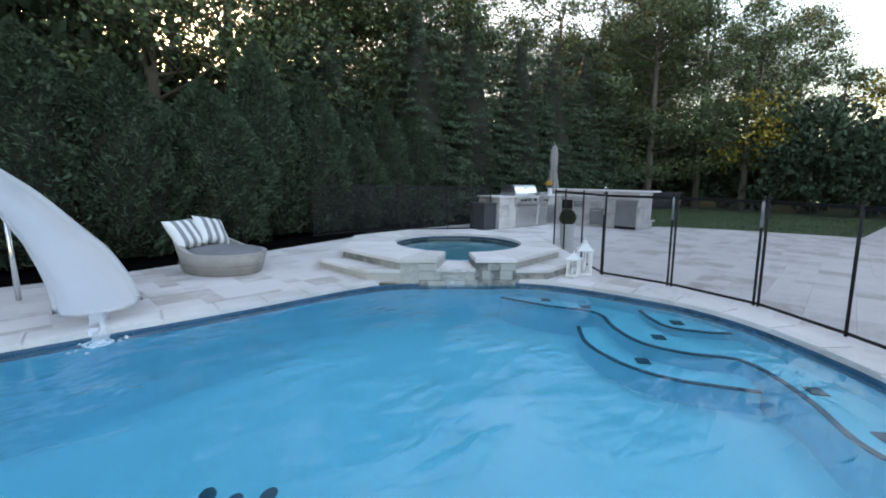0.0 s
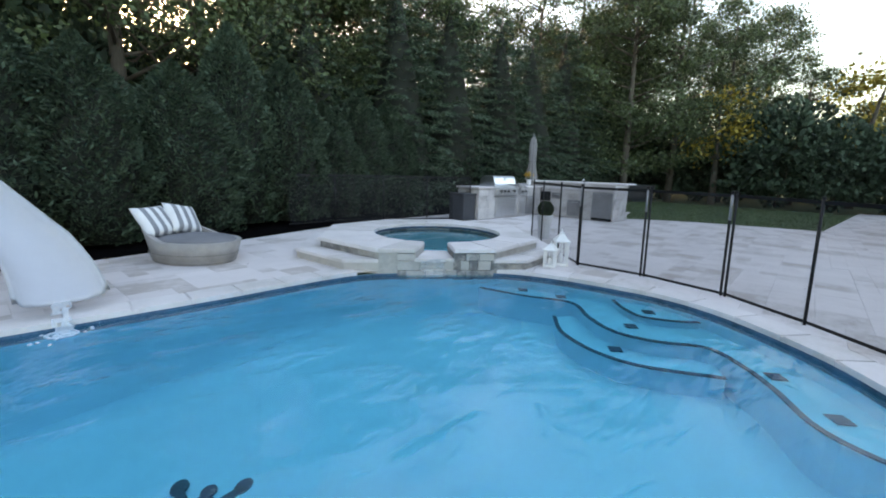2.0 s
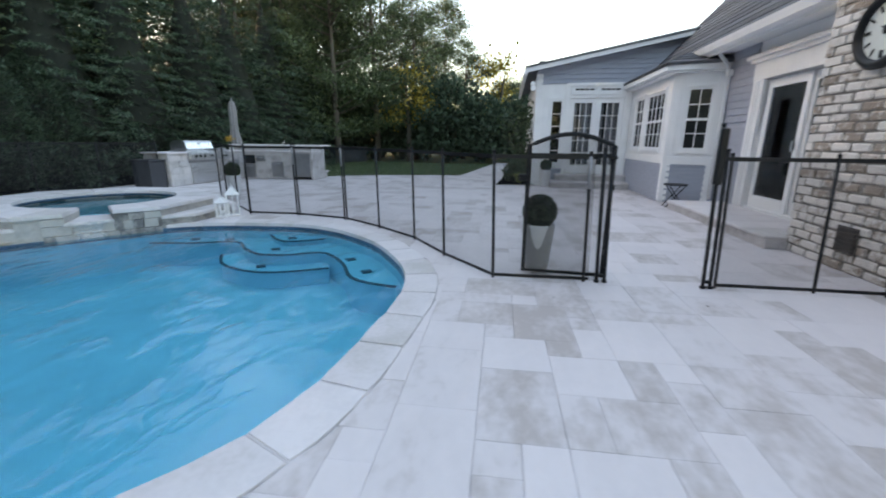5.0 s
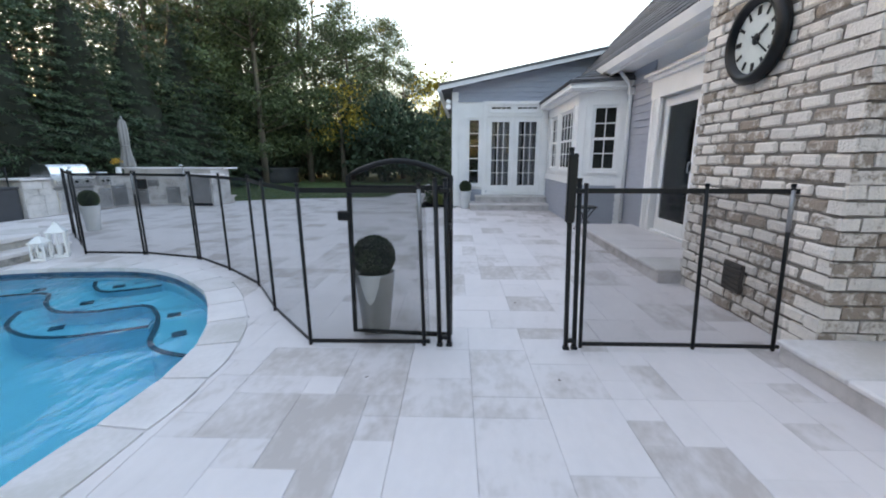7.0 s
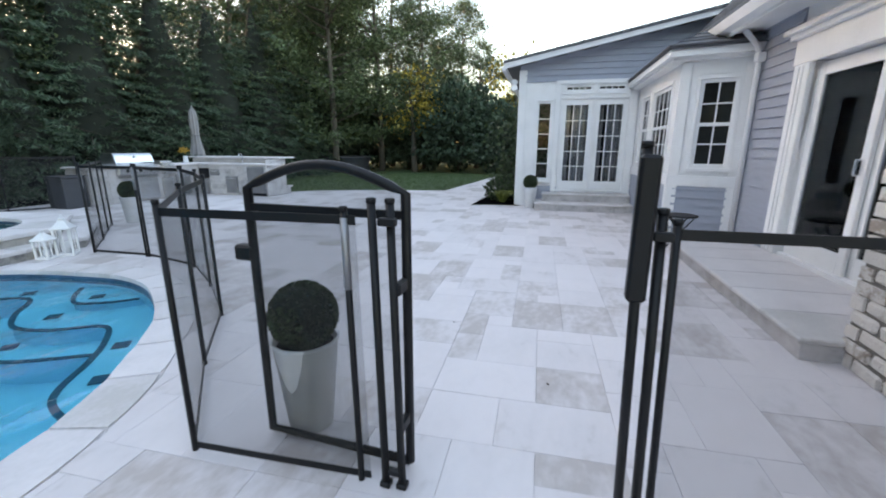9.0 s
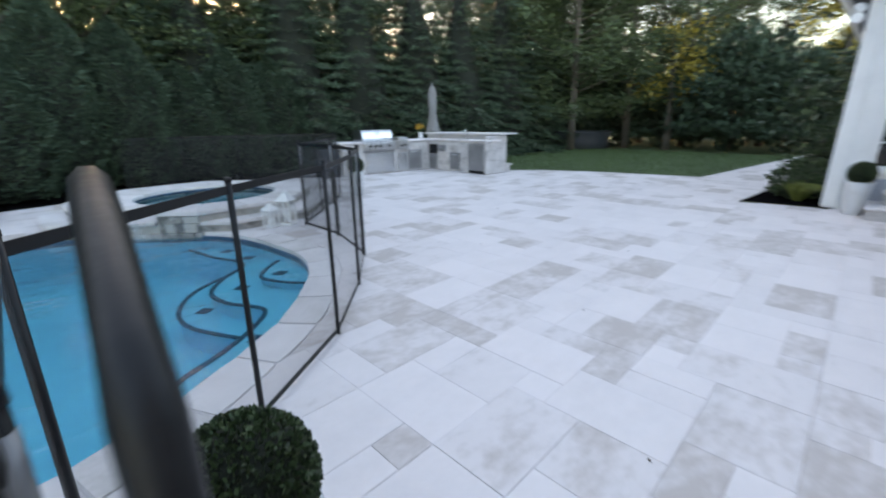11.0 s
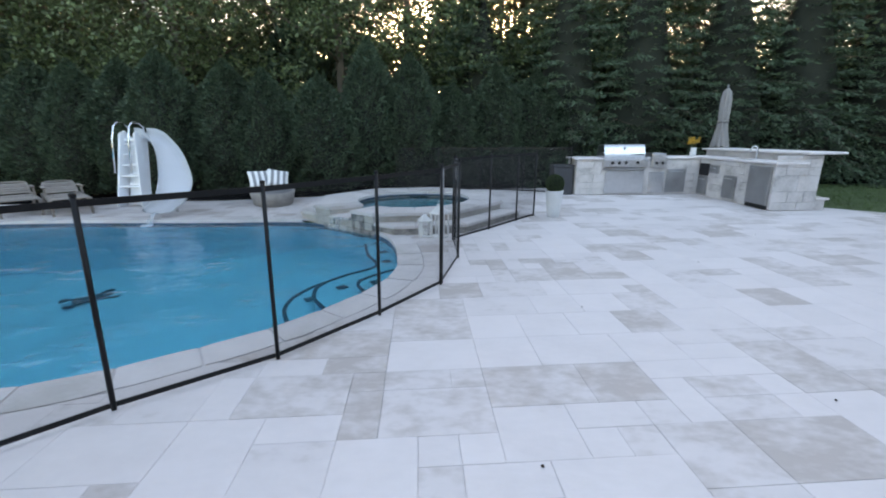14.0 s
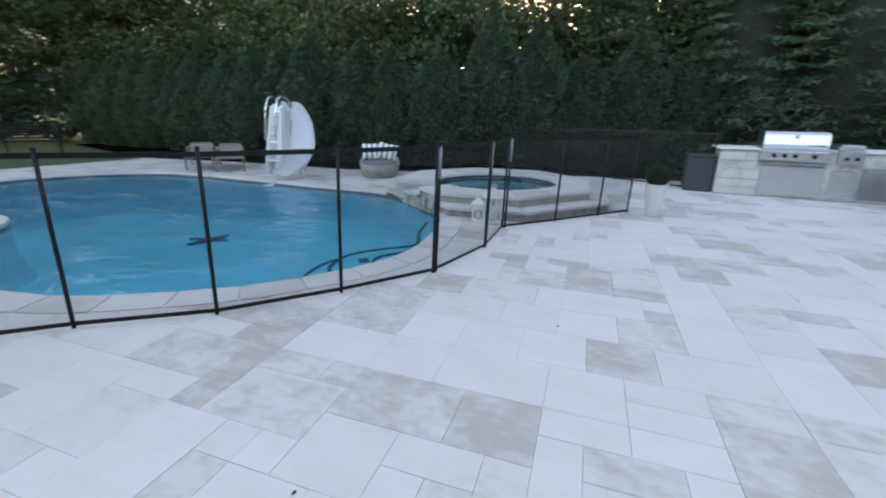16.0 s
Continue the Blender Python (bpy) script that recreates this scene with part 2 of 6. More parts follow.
def tube(points, radius, sides=8, bm=None, end=None, cap=True):
    """A round rod through points; end: the radius it tapers to."""
    bm = bm or bmesh.new()
    pts = [Vector(p) for p in points]
    end = radius if end is None else end
    rings = []
    side = None
    for i, p in enumerate(pts):
        d = (pts[min(i + 1, len(pts) - 1)] - pts[max(i - 1, 0)]).normalized()
        if side is None:
            side = d.orthogonal().normalized()
        side = (side - d * side.dot(d)).normalized()
        up = d.cross(side)
        r = radius + (end - radius) * i / max(1, len(pts) - 1)
        rings.append([bm.verts.new(p + r * (math.cos(a) * side + math.sin(a) * up)) for a in (2 * math.pi * k / sides for k in range(sides))])
    for a, b in zip(rings, rings[1:]):
        for k in range(sides):
            f = bm.faces.new((a[k], a[(k + 1) % sides], b[(k + 1) % sides], b[k]))
            f.smooth = True
    if cap:
        bm.faces.new(rings[0][::-1])
        bm.faces.new(rings[-1])
    return bm


def lathe(profile, sides=24, bm=None, centre=(0, 0)):
    """A turned body from (radius, height) pairs."""
    bm = bm or bmesh.new()
    rings = [[bm.verts.new((centre[0] + r * math.cos(2 * math.pi * k / sides), centre[1] + r * math.sin(2 * math.pi * k / sides), z)) for k in range(sides)] for r, z in profile]
    for a, b in zip(rings, rings[1:]):
        for k in range(sides):
            f = bm.faces.new((a[k], a[(k + 1) % sides], b[(k + 1) % sides], b[k]))
            f.smooth = True
    bm.faces.new(rings[0][::-1])
    bm.faces.new(rings[-1])
    return bm


def prism(poly, z0, z1, bm=None, bevel=0.0):
    """An upright block over a plan outline."""
    bm = bm or bmesh.new()
    if sum(a[0] * b[1] - b[0] * a[1] for a, b in zip(poly, poly[1:] + poly[:1])) < 0:
        poly = poly[::-1]
    lo, hi = [bm.verts.new((x, y, z0)) for x, y in poly], [bm.verts.new((x, y, z1)) for x, y in poly]
    bm.faces.new(lo[::-1])
    top = bm.faces.new(hi)
    for k in range(len(poly)):
        j = (k + 1) % len(poly)
        bm.faces.new((lo[k], lo[j], hi[j], hi[k]))
    if bevel:
        bmesh.ops.bevel(bm, geom=list(top.edges), offset=bevel, segments=2, affect="EDGES")
    return bm


def spline(points, n, closed=True):
    """A smooth curve through plan points, evenly parted."""
    p = np.array(points, float)
    k = len(p)
    out = []
    for i in range(k if closed else k - 1):
        a, b, c, d = (p[(i + j) % k] if closed else p[min(max(i + j, 0), k - 1)] for j in (-1, 0, 1, 2))
        for t in np.linspace(0, 1, 24, endpoint=False):
            out.append(0.5 * (2 * b + (c - a) * t + (2 * a - 5 * b + 4 * c - d) * t * t + (3 * b - a - 3 * c + d) * t ** 3))
    if not closed:
        out.append(p[-1])
    out = np.array(out)
    loop = np.vstack([out, out[:1]]) if closed else out
    s = np.r_[0, np.cumsum(np.linalg.norm(np.diff(loop, axis=0), axis=1))]
    at = np.linspace(0, s[-1], n, endpoint=not closed)
    return np.stack([np.interp(at, s, loop[:, j]) for j in range(loop.shape[1])], 1)


def inside(pt, poly):
    x, y = pt
    px, py = poly[:, 0], poly[:, 1]
    qx, qy = np.roll(px, -1), np.roll(py, -1)
    cross = ((py > y) != (qy > y)) & (x < (qx - px) * (y - py) / np.where(qy == py, 1e-9, qy - py) + px)
    return bool(cross.sum() % 2)


def clip(poly, p, nrm, off):
    """The part of a convex outline on the far side of a line."""
    out = []
    for a, b in zip(poly, poly[1:] + poly[:1]):
        da = (a[0] - p[0]) * nrm[0] + (a[1] - p[1]) * nrm[1] - off
        db = (b[0] - p[0]) * nrm[0] + (b[1] - p[1]) * nrm[1] - off
        if da >= 0:
            out.append(a)
        if (da >= 0) != (db >= 0):
            t = da / (da - db)
            out.append((a[0] + (b[0] - a[0]) * t, a[1] + (b[1] - a[1]) * t))
    return out


# ---- pool, deck and ground ----
POOL = spline([(-1.7, 4.46), (0, 4.45), (1.3, 4.43), (2.3, 4.47), (2.9, 4.45), (3.28, 4.33), (3.59, 4.12), (3.91, 3.89), (4.31, 3.59), (4.6, 3.34), (4.82, 3.0), (4.98, 2.55),
               (5.08, 2.05), (5.14, 1.5), (5.03, 0.98), (4.77, 0.5), (4.36, -0.03), (3.85, -0.44), (3.43, -0.71), (2.98, -0.88), (2.5, -0.95), (2.0, -0.95),
               (1.45, -0.94), (1.0, -0.87), (0.64, -0.72), (0.38, -0.5), (0.2, -0.24), (0.04, 0.02), (-0.2, 0.2), (-0.52, 0.31), (-1.3, 0.32),
               (-2.5, 0.2), (-3.7, 0.3), (-4.5, 0.85), (-4.9, 1.9), (-4.55, 3.1), (-3.4, 4.2)], 220)
WATER_Z = -0.07


def offset_loop(loop, d):
    """The loop moved outwards by d."""
    t = np.roll(loop, -1, 0) - np.roll(loop, 1, 0)
    t /= np.linalg.norm(t, axis=1)[:, None]
    nrm = np.stack([t[:, 1], -t[:, 0]], 1)
    area = sum(a[0] * b[1] - b[0] * a[1] for a, b in zip(loop, np.roll(loop, -1, 0)))
    return loop + nrm * (d if area > 0 else -d)


def filled(name, loops, z, mat_, zf=None):
    """A flat sheet between an outer outline and its holes."""
    bm = bmesh.new()
    edges = []
    for loop in loops:
        vs = [bm.verts.new((x, y, zf(x, y) if zf else z)) for x, y in loop]
        edges += [bm.edges.new((vs[i], vs[(i + 1) % len(vs)])) for i in range(len(vs))]
    bmesh.ops.triangle_fill(bm, use_beauty=True, edges=edges)
    bmesh.ops.recalc_face_normals(bm, faces=bm.faces[:])
    if bm.faces and sum(f.normal.z for f in bm.faces) < 0:
        bmesh.ops.reverse_faces(bm, faces=bm.faces[:])
    return part(name, bm, mat_)


def floor_depth(x, y):
    return -0.58 - 0.42 / (1 + math.exp((x - 0.3) * 1.1))


DECK = [(-7, -9), (-7, 6.2), (-4, 6.75), (0.3, 7.0), (2.1, 7.5), (4.6, 8.35), (6.6, 8.9), (8.6, 9.0), (13.2, 9.0), (13.1, 5.35), (13.75, 4.7), (14.2, 3.8),
        (14.55, 2.8), (15.1, 0.85), (25, 0.45), (25, -0.75), (12.05, -0.78), (12.3, -1.95), (12.75, -2.05), (13.3, -9)]
OUTER = offset_loop(POOL, 0.3)
ground = filled("ground", [[(-900, -900), (900, -900), (900, 900), (-900, 900)], [tuple(p) for p in offset_loop(POOL, 0.04)[::2]]], -0.05, GRASS)
tagged(ground, "dark green mown lawn reaching back to the trees", "lawn", kind="structure")
deck = filled("pavement", [DECK, [tuple(p) for p in offset_loop(POOL, 0.03)]], -0.012, GROUT)
tagged(deck, "pale travertine pool deck laid in a mixed rectangular pattern", "paving", kind="structure")

bm = bmesh.new()
rings = [[bm.verts.new((x, y, z)) for x, y in loop] for loop, z in ((offset_loop(POOL, 0.0), -0.045), (POOL, -0.5))]
rings.append([bm.verts.new((x, y, floor_depth(x, y))) for x, y in offset_loop(POOL, -0.12)])
for a, b in zip(rings, rings[1:]):
    for k in range(len(a)):
        f = bm.faces.new((a[k], b[k], b[(k + 1) % len(a)], a[(k + 1) % len(a)]))
        f.smooth = True
pool = part("pool", bm, PLASTER)
tagged(pool, "freeform swimming pool with blue plaster walls and floor", "pool", kind="structure")
pool_floor = filled("pool_floor", [[tuple(p) for p in offset_loop(POOL, -0.12)]], 0, PLASTER, floor_depth)
pool_floor.parent = pool
water = filled("water", [[tuple(p) for p in offset_loop(POOL, 0.0)]], WATER_Z, WATER)
tagged(water, "calm clear blue pool water mirroring trees and sky", "water", kind="structure")


def ribbon(name, line, z, width, mat_, parent, height=0.012):
    """A narrow raised band along a plan line."""
    line = np.array(line)
    t = np.gradient(line, axis=0)
    t /= np.linalg.norm(t, axis=1)[:, None]
    nrm = np.stack([-t[:, 1], t[:, 0]], 1) * width / 2
    bm = bmesh.new()
    rows = [[bm.verts.new((*(p + s * o), zz)) for s, zz in ((1, z - height), (1, z), (-1, z), (-1, z - height))] for p, o in zip(line, nrm)]
    for a, b in zip(rows, rows[1:]):
        for k in range(3):
            bm.faces.new((a[k], b[k], b[k + 1], a[k + 1]))
    bm.faces.new(rows[0])
    bm.faces.new(rows[-1][::-1])
    return part(name, bm, mat_, parent)


# the waterline band of dark glazed tile, tile by tile, just proud of the wall
def pool_piece(loop, i, j, d0, d1, z0, z1, gap=0.0):
    """A block along the pool's edge between two stations."""
    ids = [k % len(loop) for k in range(i, j + 1)]
    t = np.roll(loop, -1, 0) - np.roll(loop, 1, 0)
    t /= np.linalg.norm(t, axis=1)[:, None]
    nrm = np.stack([t[:, 1], -t[:, 0]], 1) * SIGN
    pts = [loop[k] for k in ids]
    ns = [nrm[k] for k in ids]
    pts[0] = pts[0] + (pts[1] - pts[0]) * gap
    pts[-1] = pts[-1] + (pts[-2] - pts[-1]) * gap
    inner = [tuple(p + n * d0) for p, n in zip(pts, ns)]
    outer_ = [tuple(p + n * d1) for p, n in zip(pts, ns)]
    return inner + outer_[::-1], z0, z1


SIGN = 1 if sum(a[0] * b[1] - b[0] * a[1] for a, b in zip(POOL, np.roll(POOL, -1, 0))) > 0 else -1


def edge_index(x, y):
    return int(np.argmin(((POOL - np.array((x, y))) ** 2).sum(1)))


def edge_between(a, b):
    """The pool edge from near a to near b, the short way round."""
    i, j, k = edge_index(*a), edge_index(*b), len(POOL)
    fwd = (j - i) % k
    ids = [(i + s) % k for s in range(fwd + 1)] if fwd <= k - fwd else [(i - s) % k for s in range(k - fwd + 1)]
    return [tuple(POOL[s]) for s in ids]


def ledge(name, front, top, mat_=PLASTER, bottom=-1.3, back=None):
    """An underwater bench or step between a front line and the pool wall."""
    front = [tuple(p) for p in front]
    back = back or edge_between(front[-1], front[0])
    return part(name, prism(front + back, bottom, top, bevel=0.02), mat_, pool)


bench_line = spline([(4.35, 3.5), (4.52, 2.9), (4.74, 2.35), (4.42, 1.95), (4.22, 1.58), (4.28, 1.2), (4.5, 0.82), (4.3, 0.5), (4.02, 0.25), (3.65, 0.0), (3.5, -0.25), (3.44, -0.62)], 70, False)
lower_line = spline([(4.5, 2.42), (4.14, 2.12), (3.96, 1.78), (3.9, 1.45), (3.98, 1.1), (4.28, 0.6)], 40, False)
upper_line = spline([(5.04, 1.96), (4.84, 1.76), (4.7, 1.5), (4.82, 1.22), (5.0, 1.02)], 30, False)
ledge("bench", bench_line, -0.24)
ledge("lower_step", lower_line, -0.38, back=[(4.6, 0.75), (4.7, 2.3)])
ledge("upper_step", upper_line, -0.17)
ribbon("bench_trim", bench_line, -0.228, 0.045, TRIM_TILE, pool)
ribbon("lower_step_trim", lower_line, -0.368, 0.045, TRIM_TILE, pool)
ribbon("upper_step_trim", upper_line, -0.158, 0.04, TRIM_TILE, pool)
marker = None
for x, y, z in ((4.72, 3.05, -0.236), (4.85, 2.55, -0.236), (4.9, 1.5, -0.166), (4.5, 1.52, -0.236), (4.12, 1.5, -0.376), (4.28, 0.28, -0.236), (3.85, -0.12, -0.236)):
    m = pose(x, y, z, 0, 0, 40)
    if marker is None:
        marker = part("tile_marker", box(-0.06, 0.06, -0.06, 0.06, 0, 0.008, 0), TRIM_TILE, pool)
        marker.matrix_basis = m
    else:
        share("tile_marker", marker, m, pool)


def turtle(x, y, z, turn):
    """A dark mosaic turtle set into the pool floor: shell, head and four flippers."""
    bm = bmesh.new()

    def blob(cx, cy, rx, ry, rot):
        m = pose(cx, cy, 0.006, 0, 0, rot) @ Matrix.Diagonal((rx, ry, 0.012, 1))
        bmesh.ops.create_cone(bm, cap_ends=True, segments=14, radius1=1, radius2=0.92, depth=1, matrix=m)
    blob(0, 0, 0.2, 0.16, 0)
    blob(0.23, 0, 0.06, 0.05, 0)
    for sx, sy, r in ((0.27, 0.2, 35), (0.27, -0.2, -35), (-0.25, 0.18, 145), (-0.25, -0.18, -145)):
        blob(sx * 0.62, sy * 0.68, 0.12, 0.035, r)
        blob(sx, sy, 0.075, 0.055, r * 0.4)
    ob = part("turtle_mosaic", bm, TRIM_TILE)
    ob.matrix_basis = pose(x, y, z, 0, 0, turn)
    return tagged(ob, "dark blue mosaic sea turtle set into the pool floor", "mosaic")


turtle(0.6, 2.4, floor_depth(0.6, 2.4) + 0.02, 50)


# ---- raised spa ----
SPA_C, OCT_C, SPA_TOP, STEP_TOP = (5.0, 5.08), (4.88, 5.17), 0.29, 0.14
FRONT = radians(232.7)


def octagon(apothem, front):
    """The spa's plan, flattened on the side of the pool."""
    r = apothem / math.cos(math.pi / 8)
    pts = [(OCT_C[0] + r * math.cos(FRONT + math.pi / 8 + k * math.pi / 4), OCT_C[1] + r * math.sin(FRONT + math.pi / 8 + k * math.pi / 4)) for k in range(8)]
    return clip(pts, OCT_C, (-math.cos(FRONT), -math.sin(FRONT)), -front)


def to_edge(plan, a):
    """Where a ray from the basin's middle at the angle a meets the plan."""
    d = np.array((math.cos(a), math.sin(a)))
    best = None
    for p, q in zip(plan, plan[1:] + plan[:1]):
        e = np.array(q) - p
        m = np.array(((d[0], -e[0]), (d[1], -e[1])))
        if abs(np.linalg.det(m)) < 1e-9:
            continue
        s, t = np.linalg.solve(m, np.array(p) - SPA_C)
        if s > 0 and -1e-6 <= t <= 1 + 1e-6 and (best is None or s < best):
            best = s
    return tuple(np.array(SPA_C) + d * best)


def corner_angles(plan):
    return sorted(math.atan2(y - SPA_C[1], x - SPA_C[0]) % (2 * math.pi) for x, y in plan)


def ring_piece(a0, a1, r_in, plan, z0, z1, n=7, bevel=0.012):
    """A slab from a round inner edge out to the plan, between two angles."""
    inner = [(SPA_C[0] + r_in * math.cos(a), SPA_C[1] + r_in * math.sin(a)) for a in np.linspace(a0, a1, n)]
    mids = [a for a in np.linspace(a1, a0, 2)]
    for c in corner_angles(plan):
        for k in (-2 * math.pi, 0, 2 * math.pi):
            if a0 + 0.01 < c + k < a1 - 0.01:
                mids.insert(1, c + k)
    mids[1:-1] = sorted(mids[1:-1], reverse=True)
    return prism(inner + [to_edge(plan, a) for a in mids], z0, z1, bevel=bevel)


spa = empty("spa", pose(0, 0, 0), "raised octagonal stone spa spilling into the pool", "spa")
SPA_R, WEIR, WEIR_A = 1.1, 0.155, radians(226.5)
wall_plan, top_plan, step_plan, tread_plan = octagon(1.68, 1.605), octagon(1.72, 1.64), octagon(2.0, 1.605), octagon(2.03, 1.63)
cuts = sorted({round(c, 4) for c in corner_angles(top_plan)})
spans = []
for k, c in enumerate(cuts):
    d = cuts[(k + 1) % len(cuts)] + (2 * math.pi if k == len(cuts) - 1 else 0)
    if d - c > 0.05:
        spans.append((c, d))
for c, d in spans:
    parts_ = [(c, (c + d) / 2), ((c + d) / 2, d)]
    if c < WEIR_A < d:
        parts_ = [(c, WEIR_A - WEIR), (WEIR_A + WEIR, d)]
    for a, b in parts_:
        part("wall_block", ring_piece(a, b, SPA_R, wall_plan, -0.14, SPA_TOP - 0.052, bevel=0), STONE, spa)
        part("coping_stone", ring_piece(a + 0.002, b - 0.002, SPA_R - 0.03, top_plan, SPA_TOP - 0.05, SPA_TOP), COPING, spa)
    if not c < WEIR_A < d:
        part("step", ring_piece(c, d, 1.35, step_plan, -0.14, STEP_TOP - 0.042, bevel=0), STONE, spa)
        for a, b in parts_:
            part("tread", ring_piece(a + 0.002, b - 0.002, 1.35, tread_plan, STEP_TOP - 0.04, STEP_TOP), COPING, spa)
part("spillway", ring_piece(WEIR_A - WEIR, WEIR_A + WEIR, SPA_R - 0.02, octagon(1.72, 1.67), 0.125, 0.165), COPING, spa, "worn travertine spillway lip")
part("wall_block", ring_piece(WEIR_A - WEIR, WEIR_A + WEIR, SPA_R - 0.02, octagon(1.68, 1.6), -0.14, 0.123, bevel=0), STONE, spa)
part("basin", lathe([(0.3, -0.35), (SPA_R - 0.12, -0.3), (SPA_R - 0.1, 0.1), (SPA_R - 0.02, 0.12)], 40, centre=SPA_C), PLASTER, spa)
part("waterline_band", tube([(SPA_C[0] + (SPA_R - 0.02) * math.cos(a), SPA_C[1] + (SPA_R - 0.02) * math.sin(a), SPA_TOP - 0.075) for a in np.linspace(WEIR_A + WEIR, WEIR_A + 2 * math.pi - WEIR, 60)], 0.022, 6), POOL_TILE, spa)
# rough stones on the wall above the pool
rs = random.Random(23)
fa, fb = np.array(to_edge(wall_plan, FRONT - 0.4)), np.array(to_edge(wall_plan, FRONT + 0.38))
run = np.linalg.norm(fb - fa)
ang_f = math.degrees(math.atan2(*(fb - fa)[::-1]))
z = -0.1
while z < SPA_TOP - 0.07:
    h = min(rs.choice((0.07, 0.1, 0.13)), SPA_TOP - 0.056 - z)
    x = 0.0
    while x < run - 0.03:
        w = min(rs.choice((0.12, 0.18, 0.25, 0.3)), run - x)
        if not (0.42 * run - 0.24 < x + w / 2 < 0.42 * run + 0.24) or z + h < 0.12:
            st = part("wall_stone", box(x + 0.003, x + w - 0.003, -0.02, 0.028 + rs.random() * 0.012, z + 0.003, z + h - 0.003, 0.005), STONE, spa)
            st.matrix_basis = pose(fa[0], fa[1], 0, 0, 0, ang_f) @ Matrix.Diagonal((1, -1, 1, 1))
        x += w
    z += h
bm = bmesh.new()
bmesh.ops.create_circle(bm, cap_ends=True, segments=48, radius=SPA_R - 0.01, matrix=Matrix.Translation((*SPA_C, 0.178)))
spa_water = part("spa_water", bm, SPA_WATER)
tagged(spa_water, "teal green spa water with small ripples", "water", kind="structure")


def falling(name, top, low, width, label, mat_=None):
    """A thin uneven sheet of falling water."""
    bm = bmesh.new()
    top, low = Vector(top), Vector(low)
    across = Vector((-(low - top).y, (low - top).x, 0))
    across = across.normalized() * width / 2 if across.length > 1e-4 else Vector((width / 2, 0, 0))
    rng = random.Random(3)
    rows = []
    for i in range(9):
        t = i / 8
        c = Vector((top.x + (low.x - top.x) * t ** 0.6, top.y + (low.y - top.y) * t ** 0.6, top.z + (low.z - top.z) * t ** 1.6))
        rows.append([bm.verts.new(c + across * (s * (0.85 + 0.3 * rng.random())) + Vector((rng.uniform(-0.01, 0.01), rng.uniform(-0.01, 0.01), 0))) for s in np.linspace(-1, 1, 8)])
    for a, b in zip(rows, rows[1:]):
        for k in range(7):
            if rng.random() > 0.18:
                bm.faces.new((a[k], a[k + 1], b[k + 1], b[k])).smooth = True
    bmesh.ops.solidify(bm, geom=bm.faces[:], thickness=0.006)
    ob = part(name, bm, mat_ or FOAM_CLEAR)
    return tagged(ob, label, "falling water")


FOAM_CLEAR = see_through("thin_water", (0.75, 0.86, 0.95), 0.42)
lip = np.array(to_edge(octagon(1.72, 1.64), WEIR_A))
fx, fy = math.cos(WEIR_A), math.sin(WEIR_A)
SPILL = see_through("spill_film", (0.6, 0.7, 0.78), 0.16)
falling("spa_spill", (lip[0], lip[1], 0.16), (lip[0] + fx * 0.12, lip[1] + fy * 0.12, WATER_Z + 0.01), 0.34, "thin sheet of water falling from the spa lip", SPILL)


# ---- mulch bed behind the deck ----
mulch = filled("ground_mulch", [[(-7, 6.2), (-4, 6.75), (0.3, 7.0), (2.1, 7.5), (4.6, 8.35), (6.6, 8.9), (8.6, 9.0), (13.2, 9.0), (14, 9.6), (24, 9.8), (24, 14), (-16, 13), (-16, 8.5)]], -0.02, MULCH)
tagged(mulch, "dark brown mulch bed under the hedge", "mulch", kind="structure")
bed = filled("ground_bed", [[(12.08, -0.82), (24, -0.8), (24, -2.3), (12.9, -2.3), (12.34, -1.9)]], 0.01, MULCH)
tagged(bed, "dark mulched planting bed beside the house", "planting bed", kind="structure")


# ---- mesh pool fence ----
FENCE_H = 1.165
LEAN = Vector((0.024, 0.034, 0))      # the posts stand a little out of plumb


def fence_post(x, y, parent, z0=0.0, h=FENCE_H, r=0.014):
    p = part("post", tube([(0, 0, 0), LEAN * (h / FENCE_H) + Vector((0, 0, h))], r, 8), BLACK, parent)
    p.matrix_basis = pose(x, y, z0)
    cap = part("cap", lathe([(r + 0.002, 0), (r + 0.002, 0.016), (r * 0.8, 0.019), (0.001, 0.019)], 10), BLACK, p)
    cap.matrix_basis = pose(LEAN.x * h / FENCE_H, LEAN.y * h / FENCE_H, h)
    return p


